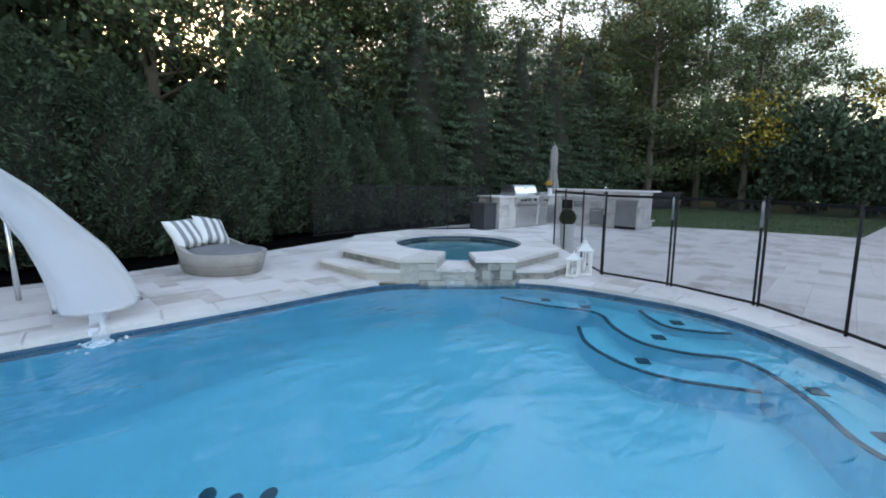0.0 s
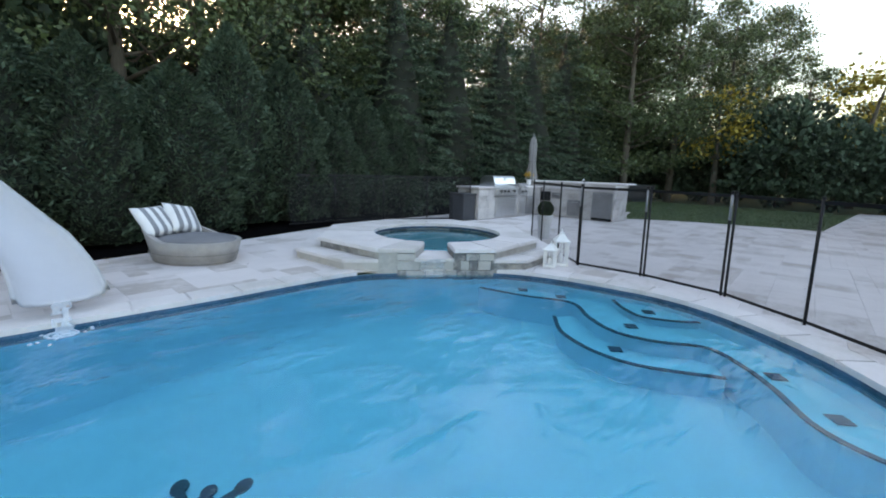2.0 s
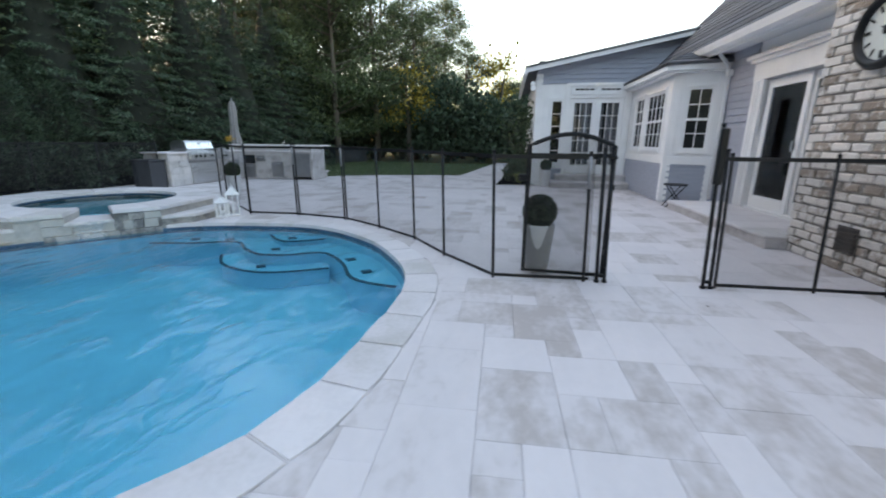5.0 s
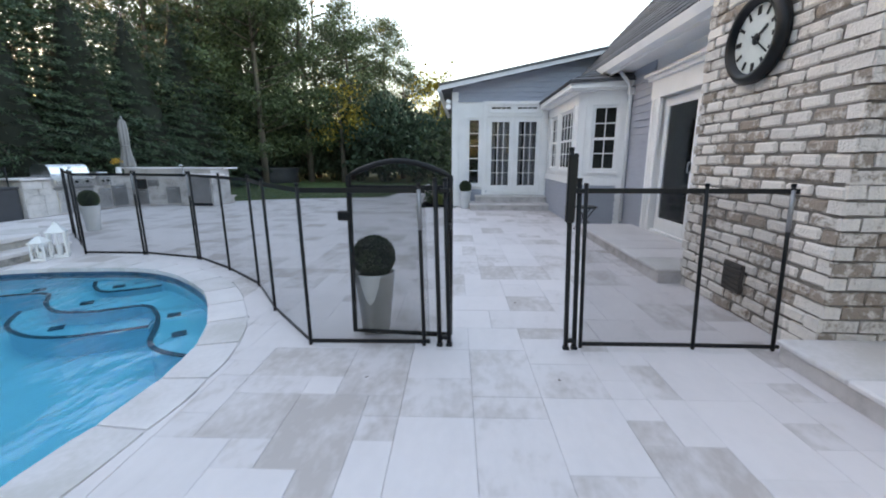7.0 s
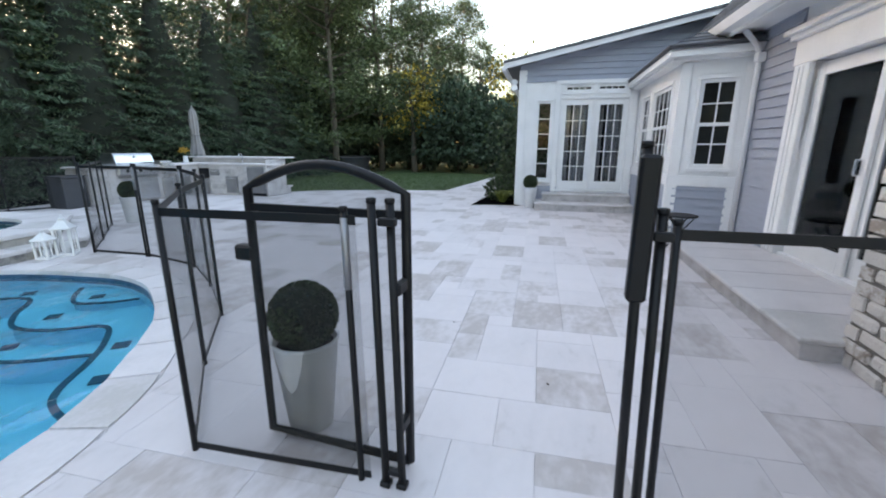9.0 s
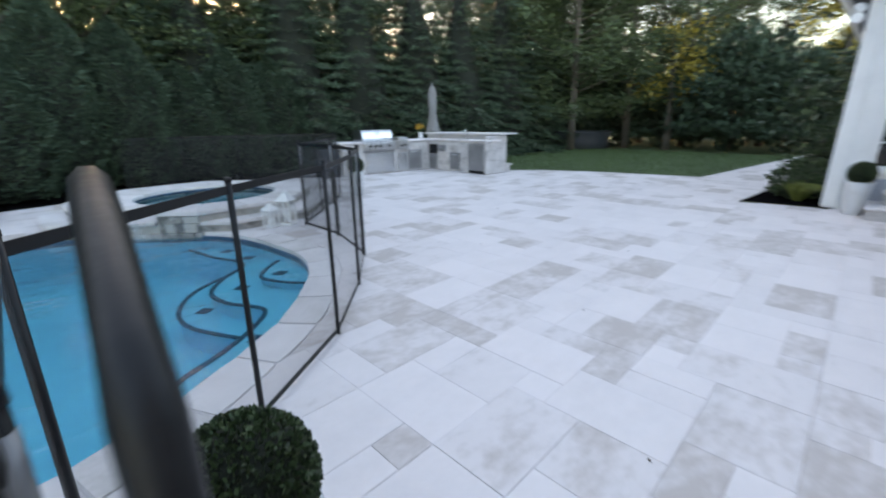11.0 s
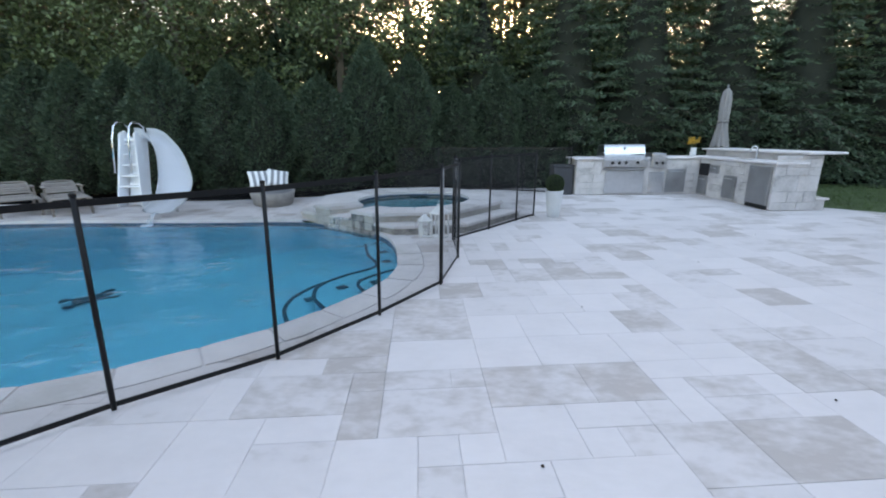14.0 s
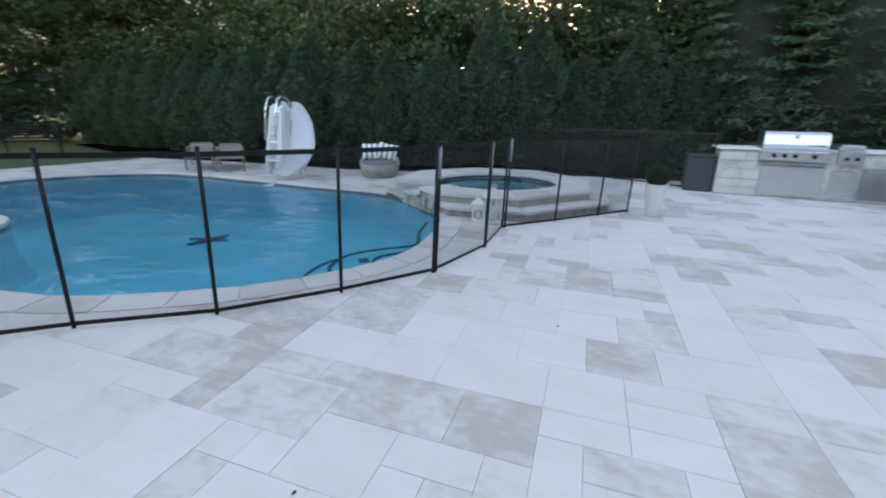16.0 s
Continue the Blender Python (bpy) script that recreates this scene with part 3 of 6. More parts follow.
def fence_section(a, b, first=True, last=True, z0=0.0):
    """A removable section: dark see-through mesh between slim posts, with a band at the top and the foot."""
    ob = empty("fence_section", pose(0, 0, 0), "black see-through mesh pool fence section on slim posts", "fence", "pool fence sections")
    a, b = Vector((*a, 0)), Vector((*b, 0))
    d = (b - a).normalized()
    nrm = Vector((-d.y, d.x, 0)) * 0.003
    for use, p, glint in ((first, a, False), (last, b - d * 0.045, True)):
        if use:
            post_ = fence_post(p.x, p.y, ob)
            if glint:
                # silver tube added for the bright reflection along this aluminium post
                part("reflection_tube", tube([LEAN * (z / FENCE_H) + Vector((0, 0, z)) for z in (0.86, 1.14)], 0.0155, 8), STEEL_DULL, post_, "silver tube standing for the aluminium's reflection")
    for name, lo, hi, mt, th in (("mesh", 0.04, FENCE_H - 0.05, MESH, 0.0), ("top_band", FENCE_H - 0.05, FENCE_H - 0.015, BLACK, 1.0), ("foot_band", 0.015, 0.045, BLACK, 1.0)):
        bm = bmesh.new()
        if th:
            vs = [bm.verts.new(p + s * nrm + LEAN * (z / FENCE_H) + Vector((0, 0, z))) for p in (a, b) for s in (-1, 1) for z in (lo, hi)]
            bmesh.ops.convex_hull(bm, input=vs)
        else:
            bm.faces.new([bm.verts.new(p + LEAN * (z / FENCE_H) + Vector((0, 0, z))) for p, z in ((a, lo), (b, lo), (b, hi), (a, hi))])
        part(name, bm, mt, ob)
    return ob


FENCE = [(7.25, 4.68), (6.86, 4.2), (6.34, 3.53), (5.77, 2.84), (5.84, 1.93), (5.66, 0.97), (5.18, 0.23), (4.62, -0.48), (3.94, -1.03), (3.31, -1.65), (3.4, -2.53)]
for i, (a, b) in enumerate(zip(FENCE, FENCE[1:])):
    fence_section(a, b, True, i in (3, 4, 9) or i == 2)
fence_section((3.49, -3.62), (3.56, -4.42), True, False)
fence_section((3.56, -4.42), (3.6, -5.02))
for a, b in (((8.7, 7.75), (7.6, 8.3)), ((7.6, 8.3), (6.5, 8.75)), ((6.5, 8.75), (5.3, 9.1)), ((5.3, 9.1), (4.1, 9.0))):
    fence_section(a, b, True, False)

gate = empty("gate", pose(0, 0, 0), "arched black mesh pool gate standing open", "gate")
for x, y, h in ((3.4, -2.6, 1.2), (3.41, -2.67, 1.2), (3.45, -3.51, 1.4), (3.46, -3.57, 1.2)):
    post_ = fence_post(x, y, gate, 0, h, 0.017)
    foot = part("foot", box(-0.022, 0.022, -0.022, 0.022, 0, 0.025, 0.004), BLACK, post_)
for z in (0.05, 1.12):
    part("bracket", box(3.395, 3.425, -2.67, -2.6, z, z + 0.03), BLACK, gate)
    part("bracket", box(3.44, 3.47, -3.57, -3.51, z, z + 0.03), BLACK, gate)
hinge, tip = Vector((3.525, -2.66, 0)), Vector((3.525, -1.92, 0))
arch = [hinge + (tip - hinge) * s + Vector((0, 0, 1.225 + 0.105 * math.sin(math.pi * s))) for s in np.linspace(0, 1, 13)]
leaf = part("leaf_frame", tube([hinge + Vector((0, 0, 0.035)), *arch, tip + Vector((0, 0, 0.035)), hinge + Vector((0, 0, 0.035))], 0.021, 8), BLACK, gate)
bm = bmesh.new()
bm.faces.new([bm.verts.new(p) for p in (hinge + Vector((0, 0, 0.035)), tip + Vector((0, 0, 0.035)), *arch[::-1])])
part("leaf_mesh", bm, MESH, gate)
part("cross_rail", box(3.515, 3.535, hinge.y, tip.y, 1.125, 1.16, 0.003), BLACK, gate)
part("latch", box(tip.x - 0.03, tip.x + 0.03, tip.y - 0.01, tip.y + 0.09, 0.9, 0.97, 0.01), BLACK, gate)
for z in (0.25, 0.85):
    part("hinge", box(3.42, 3.5, -2.675, -2.645, z, z + 0.05, 0.006), BLACK, gate)
part("latch_box", box(3.43, 3.49, -3.51, -3.45, 0.92, 1.38, 0.01), BLACK, gate)


# ---- plants ----
def leaves_mesh(name, centres, size, rng, mat_, parent=None, droop=0.0, aspect=0.5, outward=None):
    """Many small leaf blades, each a bent quad, in one mesh."""
    n = len(centres)
    d = rng.normal(size=(n, 3))
    if outward is not None:
        d = d * 0.6 + outward
    d[:, 2] -= droop
    d /= np.linalg.norm(d, axis=1)[:, None]
    o = np.cross(d, rng.normal(size=(n, 3)))
    o /= np.linalg.norm(o, axis=1)[:, None]
    s = (size * rng.uniform(0.6, 1.4, n))[:, None]
    v = np.stack([centres - d * s * 0.5, centres + o * s * aspect * 0.5, centres + d * s * 0.5, centres - o * s * aspect * 0.5], 1).reshape(-1, 3)
    me = bpy.data.meshes.new(name)
    me.vertices.add(4 * n)
    me.vertices.foreach_set("co", v.astype(np.float32).ravel())
    me.loops.add(4 * n)
    me.loops.foreach_set("vertex_index", np.arange(4 * n, dtype=np.int32))
    me.polygons.add(n)
    me.polygons.foreach_set("loop_start", np.arange(0, 4 * n, 4, dtype=np.int32))
    me.update(calc_edges=True)
    me.materials.append(mat_)
    ob = new(name, me)
    if parent:
        ob.parent = parent
    return ob


def arborvitae(seed, height=3.9, radius=0.95):
    """A dense upright evergreen: short trunk, dark core for inner shade, many sprays."""
    rng = np.random.default_rng(seed)
    ob = empty("arborvitae", pose(0, 0, 0), "dense dark green arborvitae in a screening hedge", "tree", "hedge evergreens")
    part("trunk", tube([(0, 0, -0.1), (0.02, 0, 0.6), (0, 0, height * 0.7)], 0.07, 7, end=0.02), BARK, ob)
    n = 21000
    z = height * rng.uniform(0.01, 1, n) ** 0.9
    a = rng.uniform(0, 2 * math.pi, n)
    t = z / height
    prof = radius * np.where(t < 0.25, 0.82 + 0.72 * t, 1.0 - (np.maximum(t - 0.25, 0) / 0.75) ** 2.5)
    lump = 1 + 0.12 * np.sin(a * 5 + z * 3 + seed) + 0.1 * np.sin(a * 9 - z * 5)
    r = prof * lump * (1 - 0.3 * rng.random(n) ** 2.5)
    c = np.stack([r * np.cos(a), r * np.sin(a), z + 0.06], 1)
    out = np.stack([np.cos(a), np.sin(a), np.full(n, 0.7)], 1)
    leaves_mesh("crown", c, 0.105, rng, LEAF_ARB, ob, 0.0, 0.28, out)
    # solid dark core blocks light and stands for the shaded inside
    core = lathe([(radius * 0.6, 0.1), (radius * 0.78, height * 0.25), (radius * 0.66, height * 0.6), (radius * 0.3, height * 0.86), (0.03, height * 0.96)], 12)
    part("shade_core", core, CORE, ob)
    return ob


def limb(bm, start, direction, length, radius, rng, bend=0.25):
    pts, d = [Vector(start)], Vector(direction).normalized()
    for i in range(5):
        d = (d + Vector(rng.normal(size=3)) * bend * 0.3 + Vector((0, 0, 0.06))).normalized()
        pts.append(pts[-1] + d * length / 5)
    tube(pts, radius, 6, bm, end=radius * 0.25)
    return pts


def broadleaf(seed, height=13.0, spread=3.4, mat_=None, clear=1.8, clumps=86, per=300, leaf=0.128):
    """A tall broad-leaved tree: tapered trunk, limbs, and a ragged crown in clumps with gaps."""
    rng = np.random.default_rng(seed)
    ob = empty("broadleaf_tree", pose(0, 0, 0), "tall dark broad-leaved tree with gaps of dusk sky", "tree", "woodland trees")
    bm = bmesh.new()
    lean = rng.normal(size=2) * 0.35
    trunk = [(lean[0] * t * t, lean[1] * t * t, -0.1 + height * 0.9 * t) for t in np.linspace(0, 1, 7)]
    tube(trunk, 0.2, 9, bm, end=0.04)
    part("trunk", bm, BARK, ob)
    bm = bmesh.new()
    cs = []
    for i in range(clumps):
        t = rng.uniform(0, 1) ** 1.02
        z = clear + (height - clear) * t
        rad = spread * (math.sin(math.pi * min(1, 0.18 + 0.78 * t)) ** 0.8) * rng.uniform(0.2, 1.0) ** 0.6
        a = rng.uniform(0, 2 * math.pi)
        base = Vector((lean[0] * t * t, lean[1] * t * t, max(clear * 0.7, z - rad * 0.5)))
        c = Vector((rad * math.cos(a), rad * math.sin(a), z))
        cs.append(c)
        if i % 3 == 0:
            mid = base.lerp(c, 0.55) + Vector((0, 0, -0.15))
            tube([base, mid, c], 0.06, 5, bm, end=0.012)
    tagged(part("branch_structure", bm, BARK, ob), kind="stuff")
    cen = np.repeat(np.array(cs), per, 0)
    r = rng.uniform(0.45, 0.95, clumps).repeat(per)[:, None]
    off = rng.normal(size=cen.shape) * r * np.array([0.62, 0.62, 0.4])
    leaves_mesh("crown", cen + off, leaf, rng, mat_ or LEAF_DEC, ob, 0.3, 0.6)
    return ob


def spruce(seed, height=10.5, radius=2.6):
    """A broad evergreen with drooping layered boughs down to the ground."""
    rng = np.random.default_rng(seed)
    ob = empty("spruce_tree", pose(0, 0, 0), "large dark evergreen with drooping layered boughs", "tree", "evergreen screen")
    part("trunk", tube([(0, 0, -0.1), (0, 0, height * 0.5), (0, 0, height * 0.97)], 0.17, 8, end=0.03), BARK, ob)
    cs, bm, outs = [], bmesh.new(), []
    z, k = 0.35, 0
    while z < height * 0.97:
        t = z / height
        rr = radius * (1 - t) ** 0.68 * rng.uniform(0.85, 1.1)
        for j in range(max(5, int(9 * (1 - t)) + 4)):
            a = j * 2.4 + k * 1.1 + rng.uniform(-0.3, 0.3)
            ln = rr * rng.uniform(0.75, 1.15)
            tipz = z + 0.1 * ln - 0.16 * ln * ln * 0.5
            end = Vector((ln * math.cos(a), ln * math.sin(a), max(0.1, tipz)))
            if ln > 0.5 and j % 2 == 0:
                tube([(0, 0, z), (end.x * 0.5, end.y * 0.5, z + 0.08 * ln), tuple(end)], 0.025, 4, bm, end=0.006)
            m = int(52 * ln + 10)
            s = rng.uniform(0.18, 1.0, m) ** 0.75
            side = rng.normal(size=m) * 0.14 * ln * (1.15 - 0.75 * s)
            px = s * end.x - side * math.sin(a)
            py = s * end.y + side * math.cos(a)
            pz = z + (end.z - z) * s ** 1.4 + 0.08 * ln * np.sin(np.pi * s) - np.abs(side) * 0.35 + rng.normal(size=m) * 0.04
            cs.append(np.stack([px, py, np.maximum(pz, 0.03)], 1))
            outs.append(np.tile([math.cos(a) * 0.8, math.sin(a) * 0.8, -0.15], (m, 1)))
        z += rng.uniform(0.32, 0.46)
        k += 1
    tagged(part("branch_structure", bm, BARK, ob), kind="stuff")
    leaves_mesh("crown", np.concatenate(cs), 0.2, rng, LEAF_SPR, ob, 0.3, 0.2, np.concatenate(outs))
    # dark cone added within the boughs, shade put into its colour
    part("shade_core", lathe([(radius * 0.42, 0.2), (radius * 0.4, height * 0.2), (radius * 0.2, height * 0.6), (0.05, height * 0.9)], 10), CORE, ob)
    return ob


def shrub(seed, r, h, mat_, label, n=2600, leaf=0.1, name="shrub"):
    rng = np.random.default_rng(seed)
    ob = empty(name, pose(0, 0, 0), label, "shrub")
    bm = bmesh.new()
    for i in range(6):
        a = i * 1.05
        tube([(0, 0, -0.03), (r * 0.25 * math.cos(a), r * 0.25 * math.sin(a), h * 0.4), (r * 0.6 * math.cos(a), r * 0.6 * math.sin(a), h * 0.75)], 0.018, 5, bm, end=0.005)
    part("stem_cluster", bm, BARK, ob)
    d = rng.normal(size=(n, 3))
    d /= np.linalg.norm(d, axis=1)[:, None]
    lump = 1 + 0.16 * np.sin(d[:, 0] * 6 + seed) * np.cos(d[:, 1] * 5) + 0.1 * np.sin(d[:, 2] * 9)
    c = d * (lump * (1 - 0.4 * rng.random(n) ** 2))[:, None] * np.array([r, r, h * 0.5]) + np.array([0, 0, h * 0.52])
    c[:, 2] = np.maximum(c[:, 2], 0.02)
    leaves_mesh("crown", c, leaf, rng, mat_, ob, 0.0, 0.55, d)
    return ob


def place_copies(first, spots):
    """Sets the first thing at the first spot and copies at the others: x, y, turn, size, height."""
    for i, (x, y, turn, s, h) in enumerate(spots):
        m = pose(x, y, -0.04, 0, 0, turn)
        ob = first if i == 0 else copy_thing(first, m)
        ob.matrix_basis = m @ Matrix.Diagonal((s, s, h, 1))


rng = random.Random(11)
hedge_line = spline([(-15, 9.4), (-8, 8.9), (-2, 8.55), (0.6, 8.75), (2.4, 9.3), (4.4, 10.1), (6.6, 10.7), (8.4, 11.2)], 19, False)
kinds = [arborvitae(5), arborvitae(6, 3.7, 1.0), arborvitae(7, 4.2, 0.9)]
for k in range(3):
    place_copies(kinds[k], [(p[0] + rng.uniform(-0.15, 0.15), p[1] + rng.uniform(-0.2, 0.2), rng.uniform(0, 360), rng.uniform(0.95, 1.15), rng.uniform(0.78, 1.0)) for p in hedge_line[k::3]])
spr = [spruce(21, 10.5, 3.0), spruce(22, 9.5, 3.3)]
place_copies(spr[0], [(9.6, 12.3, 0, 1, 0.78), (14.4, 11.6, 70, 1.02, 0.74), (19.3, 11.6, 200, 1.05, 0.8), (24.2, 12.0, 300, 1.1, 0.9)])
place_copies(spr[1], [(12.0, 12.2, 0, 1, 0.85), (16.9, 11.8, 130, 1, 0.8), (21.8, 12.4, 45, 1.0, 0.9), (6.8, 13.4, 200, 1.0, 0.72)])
woods = [broadleaf(31), broadleaf(32, 14.5, 3.8), broadleaf(33, 12.0, 3.0, clumps=66)]
spots = [[], [], []]
for i, x in enumerate(np.arange(-22, 31, 2.65)):
    if 7.5 < x < 18.5 and i % 2:
        continue
    spots[i % 3].append((x + rng.uniform(-0.8, 0.8), 13.6 + rng.uniform(-1, 1) + (1.0 if 4 < x < 20 else 0), rng.uniform(0, 360), rng.uniform(0.9, 1.1), rng.uniform(0.92, 1.12) if x < 7 else rng.uniform(0.72, 0.88)))
for i, x in enumerate(np.arange(3, 36, 5.2)):
    spots[(i + 1) % 3].append((x + rng.uniform(-1, 1), 18.5 + rng.uniform(-1.5, 1.5), rng.uniform(0, 360), rng.uniform(1, 1.2), rng.uniform(0.85, 1.0)))
for i, x in enumerate(np.arange(-27, 6, 3.0)):
    if x > 0:
        continue
    spots[i % 3].append((x + rng.uniform(-1, 1), 18.0 + rng.uniform(-1.5, 1.5), rng.uniform(0, 360), 1.2, 1.05))
for i, (x, y) in enumerate(((-21, 12), (-23, 8.5), (-25, 14), (-22, 5), (-26, 2), (-18, 15), (-18.5, 10.5), (-20.5, 7), (-27, 10.5), (-15, 12.5), (8.6, 16), (11.5, 15.5))):
    spots[(i + 2) % 3].append((x, y, 60 * i, 1.15, 0.9))
for i, y in enumerate(np.arange(-14, 13, 3.4)):
    spots[i % 3].append((36 + rng.uniform(-2, 2), y, rng.uniform(0, 360), rng.uniform(0.9, 1.1), rng.uniform(0.4, 0.5) if y < 3.5 else rng.uniform(0.75, 1.0)))
# unseen trees added to the south and west to close the horizon
for i, (x, y) in enumerate(((-18, -8), (-20, -2), (-19, 4), (-12, -18), (-4, -22), (5, -24), (14, -24), (24, -20))):
    spots[i % 3].append((x, y, i * 50, 1.0, 0.9))
for i, (x, y, h) in enumerate(((22.5, 9.5, 0.95), (25.5, 8.2, 1.0), (28.5, 6.5, 0.95), (27, 11.5, 1.1), (31, 10, 1.05), (30.5, 3.5, 0.62), (33, 0.5, 0.42), (24, 13.5, 1.1))):
    spots[i % 3].append((x, y, i * 77, 1.0, h))
for k in range(3):
    place_copies(woods[k], spots[k])
# yellow leaf colour brightened to stand for low sun on far trees
sunlit = broadleaf(41, 5.6, 1.2, LEAF_SUNLIT, 2.4, 18, 90, 0.2)
tagged(sunlit, "tree with low evening sunlight put into its yellow leaf colour", "tree")
place_copies(sunlit, [(25.3, 6.0, 0, 1, 1), (29.5, 1.0, 90, 1.1, 1.2)])
far = [shrub(51, 1.5, 3.2, LEAF_ARB, "large rounded dark green hedge shrub behind the lawn", 4200, 0.2, "hedge_shrub")]
# rows after the first ten are added to block low sky glow
place_copies(far[0], [(26.5 + 0.9 * math.sin(i), 11.0 - 1.9 * i, i * 40, 1.15 + 0.15 * math.sin(i * 2), 1.3 + 0.2 * math.cos(i * 1.7)) for i in range(10)] + [(-24 + 2.7 * i, 15.2 + 0.8 * math.sin(i * 2), 30 * i, 1.35, 1.65 + 0.2 * math.sin(i * 3)) for i in range(14)] + [(8 + 2.6 * i, 16.6 + 0.8 * math.sin(i * 2), 30 * i, 1.15, 1.15 + 0.2 * math.sin(i * 3)) for i in range(11)] + [(37 + math.sin(i * 2), 14 - 2.6 * i, 50 * i, 1.3, 1.3) for i in range(9)] + [(-17.0 - 1.2 * i, 11 - 2.0 * i, 30 * i, 1.15, 0.95) for i in range(7)])
low = shrub(61, 0.45, 0.7, LEAF_BOX, "low rounded dark shrub in the planting bed", 1800, 0.07)
place_copies(low, [(13.1, -1.35, 0, 1, 1), (14.2, -1.5, 60, 1.2, 1.3), (15.6, -1.4, 90, 1.2, 1.0), (17.2, -1.5, 140, 1.3, 1.2), (19, -1.4, 20, 1.2, 1.3)])
stand = broadleaf(62, 2.2, 0.8, LEAF_BOX, 1.0, 14, 120, 0.12)
tagged(stand, "small standard tree in the planting bed", "tree")
stand.name = "small_tree"
place_copies(stand, [(14.6, -1.6, 0, 1, 1)])


def tuft(seed, r, h, n, mat_):
    """A fountain of narrow arching blades."""
    rng = np.random.default_rng(seed)
    bm = bmesh.new()
    for i in range(n):
        a, sp = rng.uniform(0, 6.28), rng.uniform(0.3, 1.0)
        d = Vector((math.cos(a), math.sin(a), 0))
        w = Vector((-d.y, d.x, 0)) * 0.012
        pts = [d * (0.05 + sp * r * t) + Vector((0, 0, h * (math.sin(t * 2.0) * (1.3 - 0.5 * sp)) * 0.9)) for t in (0, 0.35, 0.7, 1.0)]
        vs = [(bm.verts.new(p - w * (1 - t)), bm.verts.new(p + w * (1 - t) + Vector((0, 0, 0.002)))) for p, t in zip(pts, (0, 0.2, 0.5, 0.9))]
        for p, q in zip(vs, vs[1:]):
            bm.faces.new((p[0], p[1], q[1], q[0]))
    return bm


TUFT = material("variegated_blades", (0.2, 0.24, 0.06), 0.6, var=0.4, scale=5, bump=0, rand=0.7)
grass_tuft = part("ornamental_grass", tuft(3, 0.42, 0.34, 150, TUFT), TUFT)
grass_tuft.matrix_basis = pose(12.75, -1.45, 0.0)
tagged(grass_tuft, "yellow-green arching ornamental grass in the mulch bed", "ornamental grass")

# short lawn blades near the paving
rngn = np.random.default_rng(77)
gx = rngn.uniform(13, 24, 26000)
gy = rngn.uniform(0.7, 9.5, 26000)
keep = (gx > 15.25 - (gy - 0.7) * 0.36) & (gx > 13.5)
c = np.stack([gx, gy, np.full_like(gx, -0.03)], 1)[keep]
blades = leaves_mesh("lawn_blades", c, 0.06, rngn, BLADE, None, -1.2, 0.22)
tagged(blades, "short mown grass blades along the paving edge", "grass", kind="stuff")


def topiary(x, y):
    """A ball of clipped boxwood in a tall tapered pot."""
    ob = empty("potted_topiary", pose(x, y, 0), "clipped boxwood ball in a tall pale tapered planter", "potted plant", "ball topiaries")
    part("pot", lathe([(0.105, 0), (0.11, 0.01), (0.158, 0.46), (0.165, 0.48), (0.148, 0.48), (0.14, 0.44)], 28), POT, ob)
    part("soil", lathe([(0.141, 0.42), (0.141, 0.445)], 20), MULCH, ob)
    part("stem", tube([(0, 0, 0.44), (0, 0, 0.6)], 0.015, 6), BARK, ob)
    rng = np.random.default_rng(9)
    n = 7600
    d = rng.normal(size=(n, 3))
    d /= np.linalg.norm(d, axis=1)[:, None]
    ball = leaves_mesh("foliage_ball", d * (0.165 - 0.024 * rng.random(n) ** 2)[:, None] + np.array([0, 0, 0.6]), 0.0165, rng, LEAF_BOX, ob, 0, 0.6, d * 1.2)
    # dark ball fills the foliage in place of its inner shade
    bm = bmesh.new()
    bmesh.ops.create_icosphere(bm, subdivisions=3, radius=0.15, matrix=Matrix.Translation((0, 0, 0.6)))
    part("shade_core", bm, CORE, ob)
    return ob


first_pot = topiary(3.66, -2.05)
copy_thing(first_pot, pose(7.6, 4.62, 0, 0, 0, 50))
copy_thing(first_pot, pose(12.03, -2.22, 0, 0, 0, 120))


# ---- outdoor kitchen ----
KX0, KX1, KY0, KY1 = 8.8, 12.55, 7.5, 8.3
BAR_X, BAR_Y = 11.77, 5.06


def slab_top(name, x0, x1, y0, y1, z, parent=None):
    return part(name, box(x0, x1, y0, y1, z, z + 0.04, 0.008), COPING, parent)


kitchen = empty("outdoor_kitchen", pose(0, 0, 0), "L-shaped stone-clad outdoor kitchen base", "kitchen island")
part("grill_counter_base", box(KX0, BAR_X, KY0 + 0.02, KY1, 0, 0.86, 0.01), VENEER, kitchen)
part("bar_base", box(BAR_X + 0.02, 12.35, BAR_Y + 0.02, KY1, 0, 0.86, 0.01), VENEER, kitchen)
part("bar_back", box(12.35, 12.6, BAR_Y + 0.02, KY1 + 0.05, 0, 1.04, 0.01), VENEER, kitchen)
veneer_rng = random.Random(4)


def veneer_run(length, height, to_world):
    """Thin cut stones laid in courses over a face."""
    z = 0.01
    while z < height - 0.05:
        h = min(veneer_rng.choice((0.15, 0.2, 0.3)), height - z)
        x = 0.0
        while x < length - 0.02:
            w = min(veneer_rng.choice((0.2, 0.3, 0.4, 0.45)), length - x)
            ob = part("veneer_stone", box(x + 0.003, x + w - 0.003, -0.018 - veneer_rng.random() * 0.006, 0.0, z + 0.003, z + h - 0.003, 0.003), VENEER, kitchen)
            ob.matrix_basis = to_world
            x += w
        z += h


